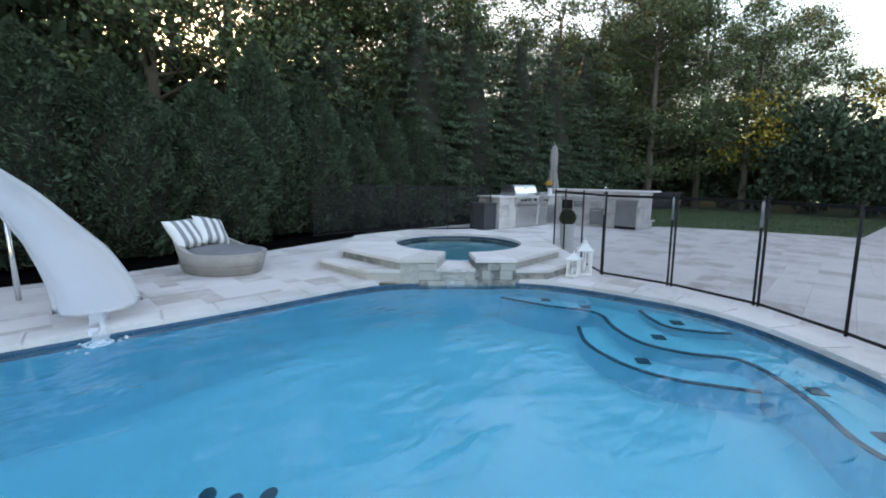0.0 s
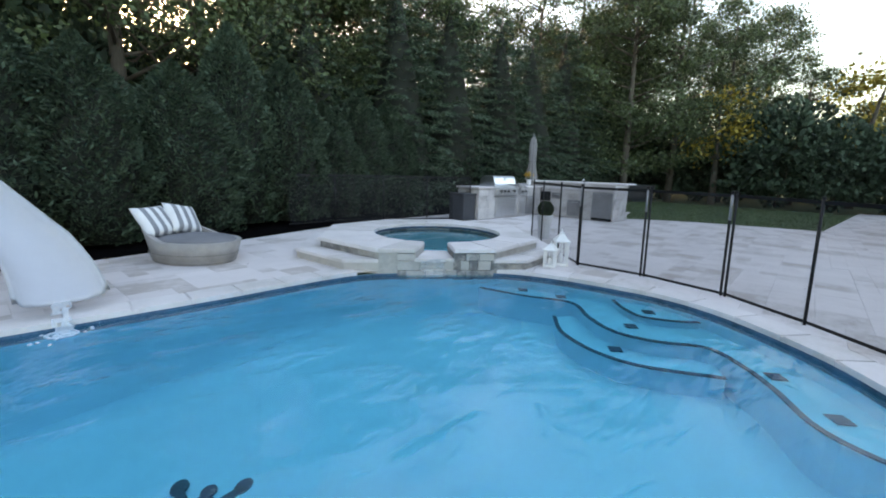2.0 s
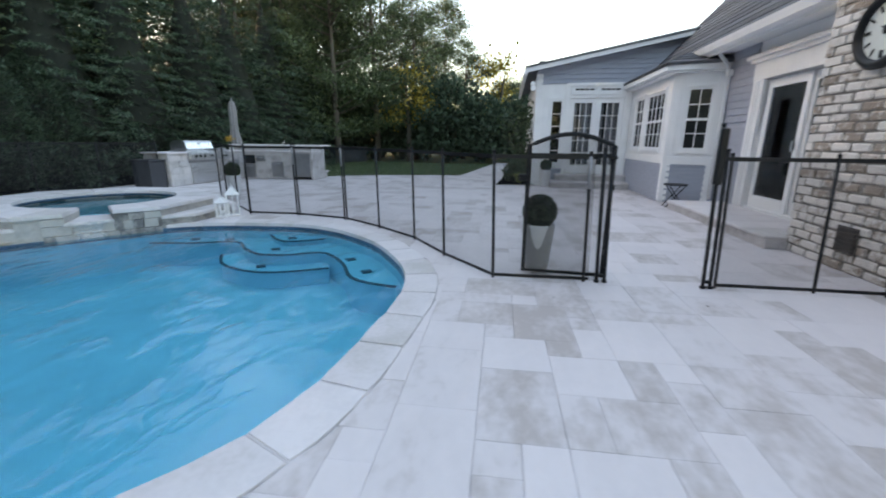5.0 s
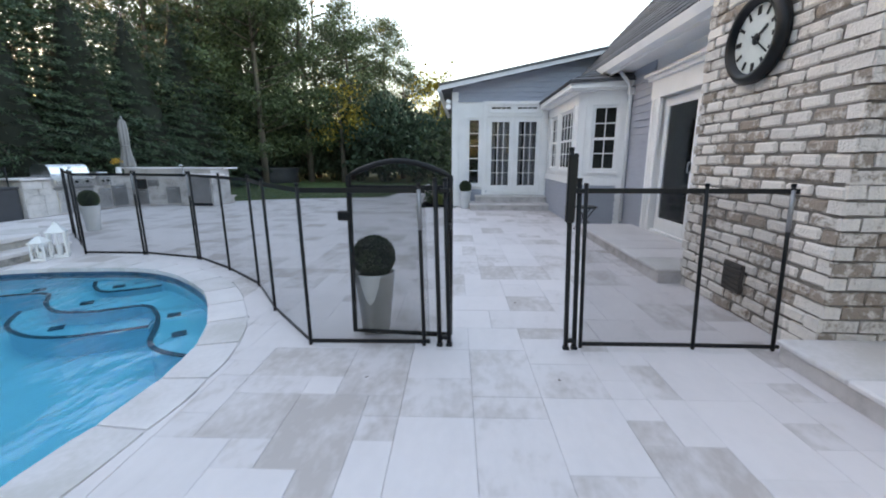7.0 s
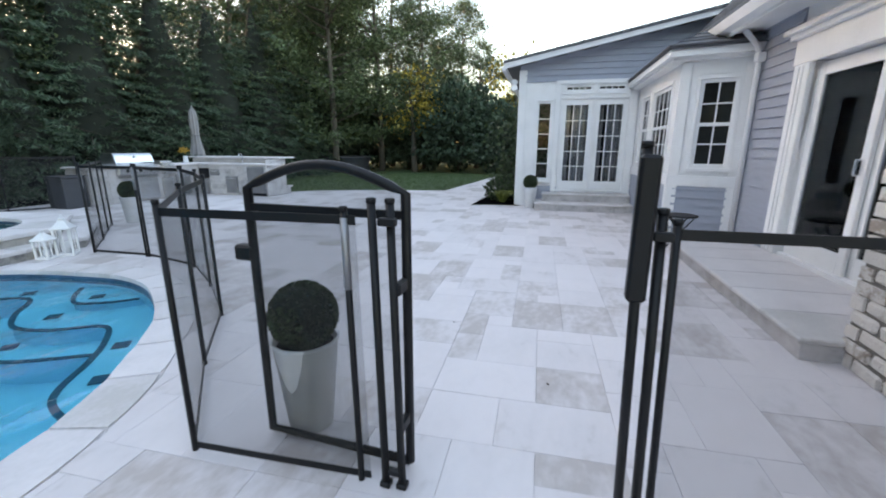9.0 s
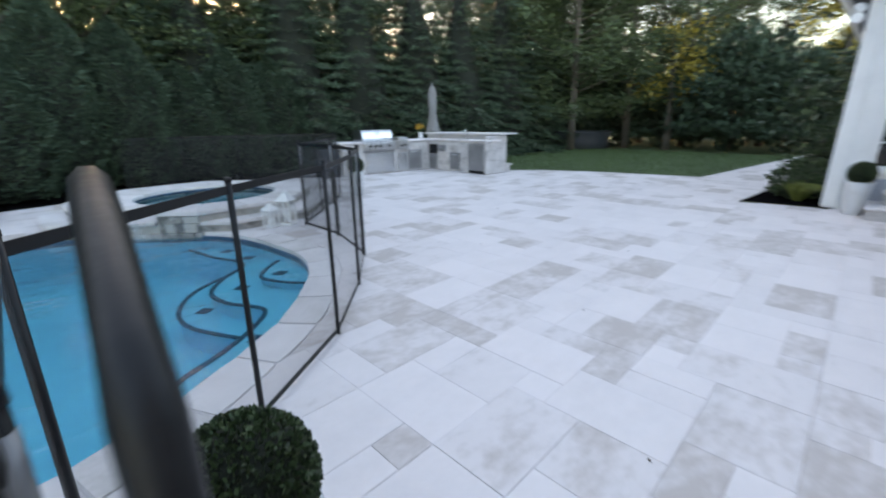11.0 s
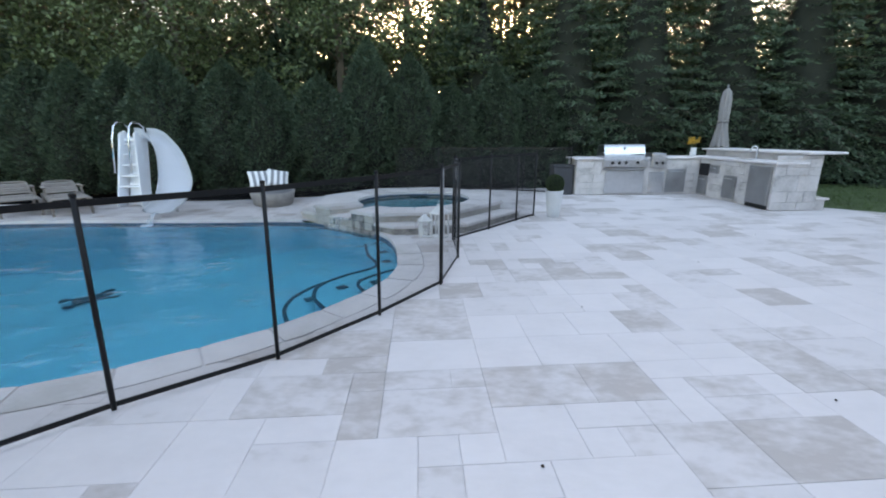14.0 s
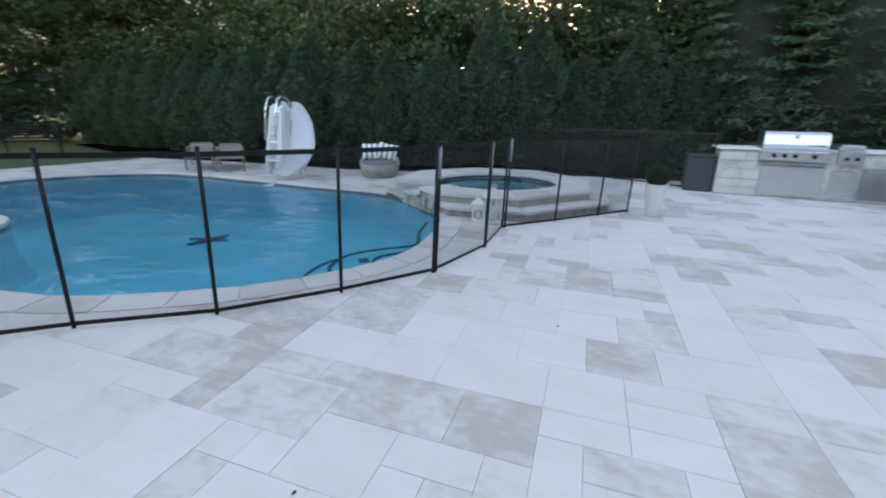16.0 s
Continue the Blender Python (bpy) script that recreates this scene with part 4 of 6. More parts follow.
veneer_run(BAR_X - KX0, 0.85, pose(KX0, KY0 + 0.02, 0))
veneer_run(KY0 - BAR_Y, 0.85, pose(BAR_X + 0.02, KY0, 0, 0, 0, -90))
veneer_run(12.6 - BAR_X, 1.03, pose(BAR_X, BAR_Y + 0.02, 0))
veneer_run(0.8, 0.85, pose(KX0, KY1, 0, 0, 0, -90))
worktop = empty("worktop", pose(0, 0, 0), "pale stone worktop running round the kitchen corner", "worktop")
for x0, x1, y0 in ((KX0 - 0.08, 9.41, KY0 - 0.04), (9.41, 10.45, KY0 + 0.62), (10.45, 10.55, KY0 - 0.04), (10.55, 10.93, KY0 + 0.52), (10.93, BAR_X - 0.03, KY0 - 0.04)):
    slab_top("grill_side", x0, x1 - 0.002, y0, KY1 + 0.03, 0.865, worktop)
slab_top("bar_side", BAR_X - 0.028, 12.345, BAR_Y - 0.04, KY1 + 0.03, 0.865, worktop)
bar_top = slab_top("bar_top", 12.25, 12.95, BAR_Y - 0.08, KY1 + 0.1, 1.045)
tagged(bar_top, "raised pale stone bar ledge overhanging the kitchen", "bar top")
foot_ledge = slab_top("foot_ledge", 12.6, 12.85, BAR_Y - 0.02, 7.8, 0.2)
tagged(foot_ledge, "narrow stone foot ledge behind the bar", "ledge")
part("support", box(12.6, 12.83, BAR_Y + 0.05, 7.7, 0, 0.2, 0.005), VENEER, foot_ledge)


def grill():
    ob = empty("grill", pose(9.93, KY0, 0), "stainless steel built-in gas grill with closed hood", "grill")
    part("body", box(-0.5, 0.5, 0.0, 0.6, 0.66, 0.905, 0.006), STEEL, ob)
    panel = part("control_panel", box(-0.52, 0.52, -0.11, 0.0, 0.69, 0.87, 0.015), STEEL, ob)
    for x in (-0.32, -0.16, 0.0, 0.28):
        k = part("knob", lathe([(0.038, 0), (0.038, 0.008), (0.03, 0.012), (0.026, 0.04)], 16), BLACK, panel)
        k.matrix_basis = pose(x, -0.11, 0.785, 90, 0, 0)
    part("drip_tray", box(-0.5, 0.5, -0.06, 0.0, 0.61, 0.66, 0.004), STEEL_DULL, ob)
    bm = bmesh.new()
    prof = [(0.02, 0.91), (0.0, 0.98), (0.05, 1.15), (0.1, 1.205), (0.44, 1.215), (0.56, 1.12), (0.58, 0.91)]
    rows = [[bm.verts.new((x, y, z)) for y, z in prof] for x in (-0.49, 0.49)]
    for k in range(len(prof) - 1):
        bm.faces.new((rows[0][k], rows[1][k], rows[1][k + 1], rows[0][k + 1]))
    bm.faces.new(rows[0][::-1])
    bm.faces.new(rows[1])
    bm.faces.new((rows[0][0], rows[0][-1], rows[1][-1], rows[1][0]))
    bmesh.ops.bevel(bm, geom=bm.edges[:], offset=0.008, segments=2, affect="EDGES")
    hood = part("hood", bm, STEEL, ob)
    part("handle", tube([(-0.42, 0.02, 0.97), (-0.42, -0.05, 0.97), (0.42, -0.05, 0.97), (0.42, 0.02, 0.97)], 0.014, 8), CHROME, hood)
    part("thermometer", lathe([(0.035, 0), (0.035, 0.012), (0.028, 0.016)], 18), STEEL_DULL, hood).matrix_basis = pose(0, 0.042, 1.12, 74, 0, 0)
    return ob


def doors(name, x, y, turn, w, h, z, leaves, label, mat_=STEEL_DULL, cat="cabinet door"):
    """A steel access door or drawer front set proud of the stone."""
    ob = empty(name, pose(x, y, z, 0, 0, turn), label, cat)
    part("frame", box(-w / 2, w / 2, -0.022, 0.03, 0, h, 0.004), mat_, ob)
    lw = w / leaves
    for i in range(leaves):
        x0 = -w / 2 + i * lw
        lf = part("door", box(x0 + 0.012, x0 + lw - 0.012, -0.036, -0.02, 0.015, h - 0.015, 0.004), mat_, ob)
        part("handle", tube([(x0 + 0.08, -0.036, h - 0.06), (x0 + 0.08, -0.06, h - 0.06), (x0 + lw - 0.08, -0.06, h - 0.06), (x0 + lw - 0.08, -0.036, h - 0.06)], 0.008, 6), STEEL, lf)
    return ob


grill()
doors("grill_cabinet", 9.96, KY0 - 0.005, 0, 0.95, 0.54, 0.05, 2, "pair of stainless access doors under the grill", STEEL)
side = empty("side_burner", pose(10.74, KY0, 0), "small stainless side burner with lid and two knobs", "side burner")
part("body", box(-0.18, 0.18, -0.1, 0.5, 0.66, 0.905, 0.008), STEEL, side)
part("lid", box(-0.17, 0.17, -0.04, 0.5, 0.907, 1.0, 0.02), STEEL, side)
for x in (-0.07, 0.07):
    part("knob", lathe([(0.034, 0), (0.028, 0.01), (0.024, 0.03)], 14), BLACK, side).matrix_basis = pose(x, -0.1, 0.77, 90, 0, 0)
doors("burner_cabinet", 10.73, KY0 - 0.005, 0, 0.36, 0.5, 0.06, 1, "narrow stainless access door under the side burner", STEEL)
doors("corner_cabinet", 11.2, KY0 - 0.005, 0, 0.46, 0.56, 0.06, 1, "brushed steel access door near the kitchen corner")
BX = BAR_X - 0.004
cold = doors("drawer_unit", BX, 7.3, -90, 0.36, 0.42, 0.04, 1, "steel drawer unit below a black block for a shaded niche")
# solid black block stands in for the shade of an open recess
niche = part("niche_shade", box(-0.18, 0.18, -0.02, 0.03, 0.44, 0.72, 0.004), BLACK, cold)
doors("ice_drawer", BX, 6.9, -90, 0.34, 0.18, 0.56, 1, "small steel drawer front in the bar")
doors("sink_cabinet", BX, 6.3, -90, 0.42, 0.48, 0.07, 1, "steel access door below the sink")
fridge = empty("refrigerator", pose(BX, 5.41, 0, 0, 0, -90), "stainless undercounter refrigerator with dark kick plate", "refrigerator")
part("door", box(-0.3, 0.3, -0.045, 0.02, 0.09, 0.82, 0.008), STEEL_DULL, fridge)
part("kick_plate", box(-0.3, 0.3, -0.02, 0.02, 0.012, 0.085, 0.004), BLACK, fridge)
part("handle", tube([(-0.2, -0.045, 0.775), (-0.2, -0.065, 0.775), (0.2, -0.065, 0.775), (0.2, -0.045, 0.775)], 0.008, 8), STEEL_DULL, fridge)
tap = empty("faucet", pose(12.2, 6.25, 0.905), "arched chrome bar faucet behind the sink", "faucet")
part("spout", tube([(0, 0, 0), (0, 0, 0.2), *[(-0.07 + 0.07 * math.cos(a), 0, 0.2 + 0.07 * math.sin(a)) for a in np.linspace(0, math.pi, 9)], (-0.14, 0, 0.15)], 0.012, 8), CHROME, tap)
part("base", lathe([(0.028, 0), (0.028, 0.02), (0.016, 0.03)], 14), CHROME, tap)
sink = part("sink", box(11.92, 12.1, 6.05, 6.45, 0.9, 0.912, 0.004), STEEL)
tagged(sink, "small stainless rim of the bar sink", "sink")
vase = empty("flower_vase", pose(11.85, 8.05, 0.905), "white vase with yellow flowers on the worktop", "vase")
part("vase_body", lathe([(0.06, 0), (0.075, 0.05), (0.06, 0.16), (0.07, 0.2), (0.06, 0.2)], 16), CLOTH_WHITE, vase)
rngv = np.random.default_rng(8)
bm = bmesh.new()
heads = []
for i in range(16):
    a, s = rngv.uniform(0, 6.28), rngv.uniform(0.03, 0.15)
    e = (s * math.cos(a), s * math.sin(a), 0.3 + rngv.uniform(0, 0.14))
    heads.append(e)
    tube([(0, 0, 0.15), e], 0.004, 4, bm)
part("flower_stem", bm, LEAF_BOX, vase)
leaves_mesh("blossom", np.repeat(np.array(heads), 16, 0) + rngv.normal(size=(16 * 16, 3)) * 0.02, 0.038, rngv, FLOWER, vase, 0, 0.6)


def umbrella(x, y):
    """A closed patio umbrella: pole, base and hanging folded canopy tied at the waist."""
    ob = empty("patio_umbrella", pose(x, y, 0), "closed grey patio umbrella tied round its pole", "umbrella")
    part("base", lathe([(0.3, 0), (0.3, 0.05), (0.06, 0.08), (0.05, 0.3)], 20), BLACK, ob)
    part("pole", tube([(0, 0, 0.05), (0, 0, 2.62)], 0.022, 10), STEEL_DULL, ob)
    bm = bmesh.new()
    rings = []
    for z, r in ((1.06, 0.23), (1.25, 0.2), (1.5, 0.145), (1.75, 0.12), (2.0, 0.135), (2.3, 0.13), (2.48, 0.1), (2.56, 0.04)):
        rings.append([bm.verts.new((rr * math.cos(a), rr * math.sin(a), z + (0.03 * (k % 4) if z < 1.1 else 0))) for k, a in enumerate(np.linspace(0, 2 * math.pi, 32, endpoint=False)) for rr in (r * (1.0 if k % 4 < 2 else 0.62),)])
    for a, b in zip(rings, rings[1:]):
        for k in range(32):
            bm.faces.new((a[k], a[(k + 1) % 32], b[(k + 1) % 32], b[k])).smooth = True
    part("canopy", bm, CANVAS, ob)
    part("tie", lathe([(0.13, 1.72), (0.132, 1.77)], 20), CANVAS, ob)
    part("finial", lathe([(0.02, 2.56), (0.03, 2.6), (0.008, 2.66)], 10), STEEL_DULL, ob)
    return ob


umbrella(12.82, 8.62)

# ---- pool slide ----
slide = empty("pool_slide", pose(0, 0, 0), "white curved fibreglass pool slide with ladder and handrails", "pool slide")
chute_line = spline([(-1.25, 6.5, 1.5), (-0.98, 6.44, 1.47), (-0.7, 6.29, 1.3), (-0.42, 6.1, 1.02), (-0.18, 5.83, 0.7), (0.03, 5.5, 0.4), (0.16, 5.1, 0.2), (0.22, 4.6, 0.11)], 30, False)
bm = bmesh.new()
rows = []
half = [(-0.31, 0.3), (-0.31, 0.2), (-0.27, 0.08), (-0.16, 0.0), (0, -0.02), (0.16, 0.0), (0.27, 0.08), (0.31, 0.2), (0.31, 0.3), (0.35, 0.29)]
half = [(-0.35, 0.29)] + half
for i, p in enumerate(chute_line):
    t = chute_line[min(i + 1, 29)] - chute_line[max(i - 1, 0)]
    t = Vector((t[0], t[1], 0)).normalized()
    right = Vector((t.y, -t.x, 0))
    low = 1.0 - 0.72 * max(0, (i - 20) / 9) ** 1.3
    wide = 0.5 + 0.4 * min(1, i / 20)
    rows.append([bm.verts.new(Vector(p) + right * x * wide + Vector((0, 0, z * low * 0.72))) for x, z in half])
for a, b in zip(rows, rows[1:]):
    for k in range(len(half) - 1):
        bm.faces.new((a[k], a[k + 1], b[k + 1], b[k])).smooth = True
bmesh.ops.solidify(bm, geom=bm.faces[:], thickness=0.025)
part("chute", bm, GEL, slide)
LM = pose(-1.42, 6.1, 0, 0, 0, -6)
for s in (-0.25, 0.25):
    bm = bmesh.new()
    vs = [bm.verts.new((s * (1.22 - 0.32 * z) + d, y, z)) for d in (-0.022, 0.022) for y, z in ((-0.12, 0), (0.14, 0), (0.5, 1.5), (0.3, 1.66), (0.16, 1.6))]
    bmesh.ops.convex_hull(bm, input=vs)
    bmesh.ops.bevel(bm, geom=bm.edges[:], offset=0.012, segments=2, affect="EDGES")
    part("ladder_side", bm, GEL, slide).matrix_basis = LM
for i in range(6):
    part("tread", box(-0.27 + 0.021 * i, 0.27 - 0.021 * i, -0.08 + 0.06 * i, 0.16 + 0.055 * i, 0.2 + 0.23 * i, 0.24 + 0.23 * i, 0.01), GEL, slide).matrix_basis = LM
part("ladder_back", box(-0.21, 0.21, 0.1, 0.13, 0.05, 1.5, 0.01, m=pose(0, 0, 0, -12, 0, 0)), GEL, slide).matrix_basis = LM
part("platform", box(-0.19, 0.22, 0.26, 0.6, 1.42, 1.5, 0.02), GEL, slide).matrix_basis = LM
for s in (-0.26, 0.13):
    part("handrail", tube([(s * 1.06, -0.04, 0.75), (s * 1.03, 0.06, 1.5), (s, 0.14, 1.74), (s, 0.22, 1.82), (s, 0.4, 1.82), (s, 0.5, 1.74), (s, 0.52, 1.5)], 0.02, 8), CHROME, slide).matrix_basis = LM
for x, y, h in ((-0.71, 6.29, 1.24), (-0.43, 6.1, 0.96), (0.0, 5.45, 0.34)):
    part("leg", tube([(x, y, 0), (x, y, h)], 0.025, 8), CHROME, slide)
falling("slide_spill", (0.2, 4.6, 0.12), (0.18, 4.36, WATER_Z + 0.01), 0.13, "trickle of water running off the slide into the pool")

splash = empty("splash", pose(0.18, 4.3, WATER_Z), "small patch of foam where the slide water lands", "splash")
rsp = random.Random(2)
for r in (0.04, 0.075):
    part("foam_ring", tube([((r + rsp.uniform(-0.02, 0.02)) * math.cos(a) * 1.3, (r + rsp.uniform(-0.02, 0.02)) * math.sin(a), 0.002) for a in np.linspace(0, 2 * math.pi, 14)], 0.012, 6), FOAM_CLEAR, splash)
for i in range(26):
    a, r = rsp.uniform(0, 6.28), rsp.gauss(0.0, 0.09)
    part("foam_fleck", lathe([(0.001, 0.012), (0.012, 0.009), (0.018, 0.0)], 7, centre=(r * 1.4 * math.cos(a), r * math.sin(a))), FOAM_CLEAR, splash)

# ---- daybed ----
daybed = empty("daybed", pose(1.62, 6.42, 0, 0, 0, -60), "oval grey wicker daybed with charcoal cushion", "daybed")


LONG = 1.42


def shell(r, thick):
    """A round wicker tub, low at its front and rising to a back rest."""
    bm = bmesh.new()
    n, rows_ = 64, []
    for a in np.linspace(0, 2 * math.pi, n, endpoint=False):
        top = 0.3 + 0.27 * max(0, math.cos(a - math.pi)) ** 1.2
        lean = 1 + 0.12 * (top - 0.3)
        rows_.append([bm.verts.new((rr * math.cos(a) * k * LONG, rr * math.sin(a) * k, z)) for rr, z, k in
                      ((r * 0.84, 0.0, 1), (r * 0.93, top * 0.5, 1), (r, top, lean), (r - thick, top, lean), (r - thick, 0.22, 1))])
    for i in range(n):
        a, b = rows_[i], rows_[(i + 1) % n]
        for k in range(4):
            bm.faces.new((a[k], b[k], b[k + 1], a[k + 1])).smooth = k < 2
    bm.faces.new([row[0] for row in rows_][::-1])
    return bm


part("wicker_shell", shell(0.485, 0.06), WICKER, daybed)
for i in range(7):
    z = 0.015 + i * 0.02
    part("woven_band", tube([(0.485 * LONG * math.cos(a) * (0.845 + 0.09 * z / 0.15), 0.485 * math.sin(a) * (0.845 + 0.09 * z / 0.15), z) for a in np.linspace(0, 2 * math.pi, 49)], 0.005, 5), WICKER, daybed)
part("seat_cushion", lathe([(0.4, 0.22), (0.435, 0.25), (0.445, 0.29), (0.42, 0.325), (0.28, 0.345), (0.02, 0.35)], 40), CUSHION, daybed).matrix_basis = Matrix.Diagonal((LONG + 0.02, 0.95, 1, 1))


def pillow(m, label):
    """A soft square pillow in broad stripes."""
    ob = empty("pillow", m, label, "pillow", "striped pillows")
    n = 13
    for s in range(7):
        bm = bmesh.new()
        grid = {}
        for side_ in (1, -1):
            for i in range(3):
                for j in range(n):
                    u, v = -1 + 2 * (s + i / 2) / 7, -1 + 2 * j / (n - 1)
                    puff = 0.085 * ((1 - u ** 4) * (1 - v ** 4)) ** 0.5
                    edge = 1 - 0.06 * (1 - abs(u * v))
                    grid[side_, i, j] = bm.verts.new((u * 0.24 * edge, side_ * puff, v * 0.24 * edge))
        for side_ in (1, -1):
            for i in range(2):
                for j in range(n - 1):
                    f = (grid[side_, i, j], grid[side_, i + 1, j], grid[side_, i + 1, j + 1], grid[side_, i, j + 1])
                    bm.faces.new(f if side_ < 0 else f[::-1]).smooth = True
        bmesh.ops.remove_doubles(bm, verts=bm.verts[:], dist=0.0005)
        part("stripe", bm, CLOTH_GREY if s % 2 else CLOTH_WHITE, ob)
    return ob


pillow(pose(1.24, 6.68, 0.53, -38, 0, 34), "grey and white striped pillow leaning on the daybed back")
pillow(pose(1.6, 6.84, 0.53, -36, 12, 28), "grey and white striped pillow propped on the daybed")


def lantern(x, y, h, w, turn):
    """A white lantern: base, four posts, roof in tiers, glass and a ring."""
    ob = empty("lantern", pose(x, y, 0, 0, 0, turn), "white wooden candle lantern standing on the deck", "lantern", "white lanterns")
    b = h * 0.62
    part("base", box(-w / 2, w / 2, -w / 2, w / 2, 0, 0.03, 0.005), WHITE, ob)
    k = w / 2 - 0.014
    for sx in (-k, k):
        for sy in (-k, k):
            part("corner_post", box(sx - 0.012, sx + 0.012, sy - 0.012, sy + 0.012, 0.03, b, 0.002), WHITE, ob)
    for i in range(4):
        part("door_bar", box(-0.006, 0.006, -k - 0.004, -k + 0.004, 0.03, b, 0), WHITE, ob).matrix_basis = pose(0, 0, 0, 0, 0, 90 * i)
    part("top_plate", box(-w / 2 - 0.01, w / 2 + 0.01, -w / 2 - 0.01, w / 2 + 0.01, b, b + 0.025, 0.005), WHITE, ob)
    bm = bmesh.new()
    bmesh.ops.create_cone(bm, cap_ends=True, segments=4, radius1=w * 0.68, radius2=w * 0.22, depth=h * 0.16, matrix=pose(0, 0, b + 0.025 + h * 0.08, 0, 0, 45))
    part("roof", bm, WHITE, ob)
    part("chimney", box(-w * 0.16, w * 0.16, -w * 0.16, w * 0.16, b + h * 0.17, b + h * 0.25, 0.004), WHITE, ob)
    part("ring", tube([(0.03 * math.cos(a), 0, b + h * 0.28 + 0.03 * math.sin(a)) for a in np.linspace(0, 2 * math.pi, 15)], 0.004, 5), WHITE, ob)
    part("candle", lathe([(0.035, 0.03), (0.035, b * 0.5), (0.005, b * 0.52)], 14), CLOTH_WHITE, ob)
    return ob


lantern(5.36, 3.06, 0.38, 0.17, 20)
lantern(5.58, 3.03, 0.56, 0.2, 40)


def lounger(x, y, turn):
    """A slatted teak chaise with a raised back."""
    ob = empty("sun_lounger", pose(x, y, 0, 0, 0, turn), "weathered slatted teak sun lounger with raised back", "sun lounger", "teak loungers")
    for s in (-0.3, 0.3):
        part("side_rail", box(s - 0.02, s + 0.02, -0.95, 0.95, 0.27, 0.34, 0.005), TEAK, ob)
        for yy in (-0.8, 0.75):
            part("leg", box(s - 0.025, s + 0.025, yy - 0.03, yy + 0.03, 0, 0.27, 0.004), TEAK, ob)
        part("armrest", box(s - 0.035, s + 0.035, 0.0, 0.55, 0.5, 0.525, 0.004), TEAK, ob)
        part("arm_post", box(s - 0.02, s + 0.02, 0.04, 0.09, 0.34, 0.5, 0.003), TEAK, ob)
    for i in range(13):
        part("seat_slat", box(-0.28, 0.28, -0.93 + i * 0.1, -0.86 + i * 0.1, 0.33, 0.35, 0.003), TEAK, ob)
    back = pose(0, 0.38, 0.35, 21, 0, 0)
    for s in (-0.26, 0.26):
        part("back_rail", box(s - 0.02, s + 0.02, 0, 0.54, -0.02, 0.02, 0.004), TEAK, ob).matrix_basis = back
    for i in range(5):
        part("back_slat", box(-0.27, 0.27, 0.03 + i * 0.105, 0.1 + i * 0.105, 0.0, 0.022, 0.003), TEAK, ob).matrix_basis = back
    hoop = [(-0.26, 0.5, 0.0), (-0.25, 0.58, 0.0), (-0.17, 0.63, 0.0), (0.17, 0.63, 0.0), (0.25, 0.58, 0.0), (0.26, 0.5, 0.0)]
    part("head_rail", tube(hoop, 0.02, 8), TEAK, ob, "rounded top rail").matrix_basis = back
    return ob


first_lounger = lounger(-3.38, 5.42, 50)
copy_thing(first_lounger, pose(-2.5, 5.62, 0, 0, 0, 49))
bench_far = empty("garden_bench", pose(-11.1, 5.1, 0, 0, 0, 70), "dark metal garden bench standing on the far lawn", "bench")
part("seat", box(-0.7, 0.7, -0.25, 0.25, 0.42, 0.46), BLACK, bench_far)
for i in range(5):
    part("back_bar", box(-0.7, 0.7, 0.23, 0.26, 0.52 + i * 0.09, 0.56 + i * 0.09), BLACK, bench_far)
for sx in (-0.66, 0.66):
    part("end_frame", box(sx - 0.03, sx + 0.03, -0.25, 0.28, -0.05, 0.92), BLACK, bench_far)


# box added to fill the dark grey patch left of the counter
block_ = empty("storage_bin", pose(8.5, 7.85, 0), "dark charcoal block added beside the kitchen counter", "bin")
part("body", box(-0.24, 0.24, -0.28, 0.28, 0, 0.68, 0.015), CHARCOAL, block_)
part("lid", box(-0.255, 0.255, -0.295, 0.295, 0.682, 0.73, 0.012), CHARCOAL, block_)

# a few fallen leaves on the paving
DRY = material("dry_leaf", (0.08, 0.05, 0.03), 0.9, var=0.4, scale=30)
rl = random.Random(31)
for i, (x, y) in enumerate(((2.02, 5.62), (2.08, 5.7), (6.9, 0.4), (7.9, -0.9), (5.1, -2.4), (4.4, -3.2), (8.6, 1.7), (2.9, -2.2), (9.4, -2.6), (6.2, -1.4), (10.2, 3.1), (3.0, -3.4))):
    bm = bmesh.new()
    ring = [bm.verts.new((0.022 * math.cos(a) * (1 + 0.3 * math.cos(3 * a)), 0.014 * math.sin(a), 0.006 + 0.006 * math.cos(2 * a))) for a in np.linspace(0, 2 * math.pi, 10, endpoint=False)]
    bm.faces.new(ring)
    bmesh.ops.solidify(bm, geom=bm.faces[:], thickness=0.002)
    lf = part("fallen_leaf", bm, DRY)
    lf.matrix_basis = pose(x, y, 0.001, 0, 0, rl.uniform(0, 360)) @ Matrix.Diagonal((0.5, 0.5, 0.5, 1))
    tagged(lf, "small dry brown leaf lying on the paving", "leaf", "fallen leaves")

covered = empty("covered_table", pose(24.3, 10.2, -0.05), "dark covered round garden table on the far lawn", "garden table")
part("cover", lathe([(1.5, 0.0), (1.6, 0.02), (1.54, 0.4), (1.64, 0.8), (1.68, 0.86), (1.62, 0.89), (0.3, 0.92)], 28), CHARCOAL, covered)


# ---- house ----
HOUSE = pose(5.31, -5.03, 0, 0, 0, 4)
house = empty("house", HOUSE, "grey-blue clapboard house with white trim and brick chimney", "house")
WALL_V, WING_U = -0.75, 7.25


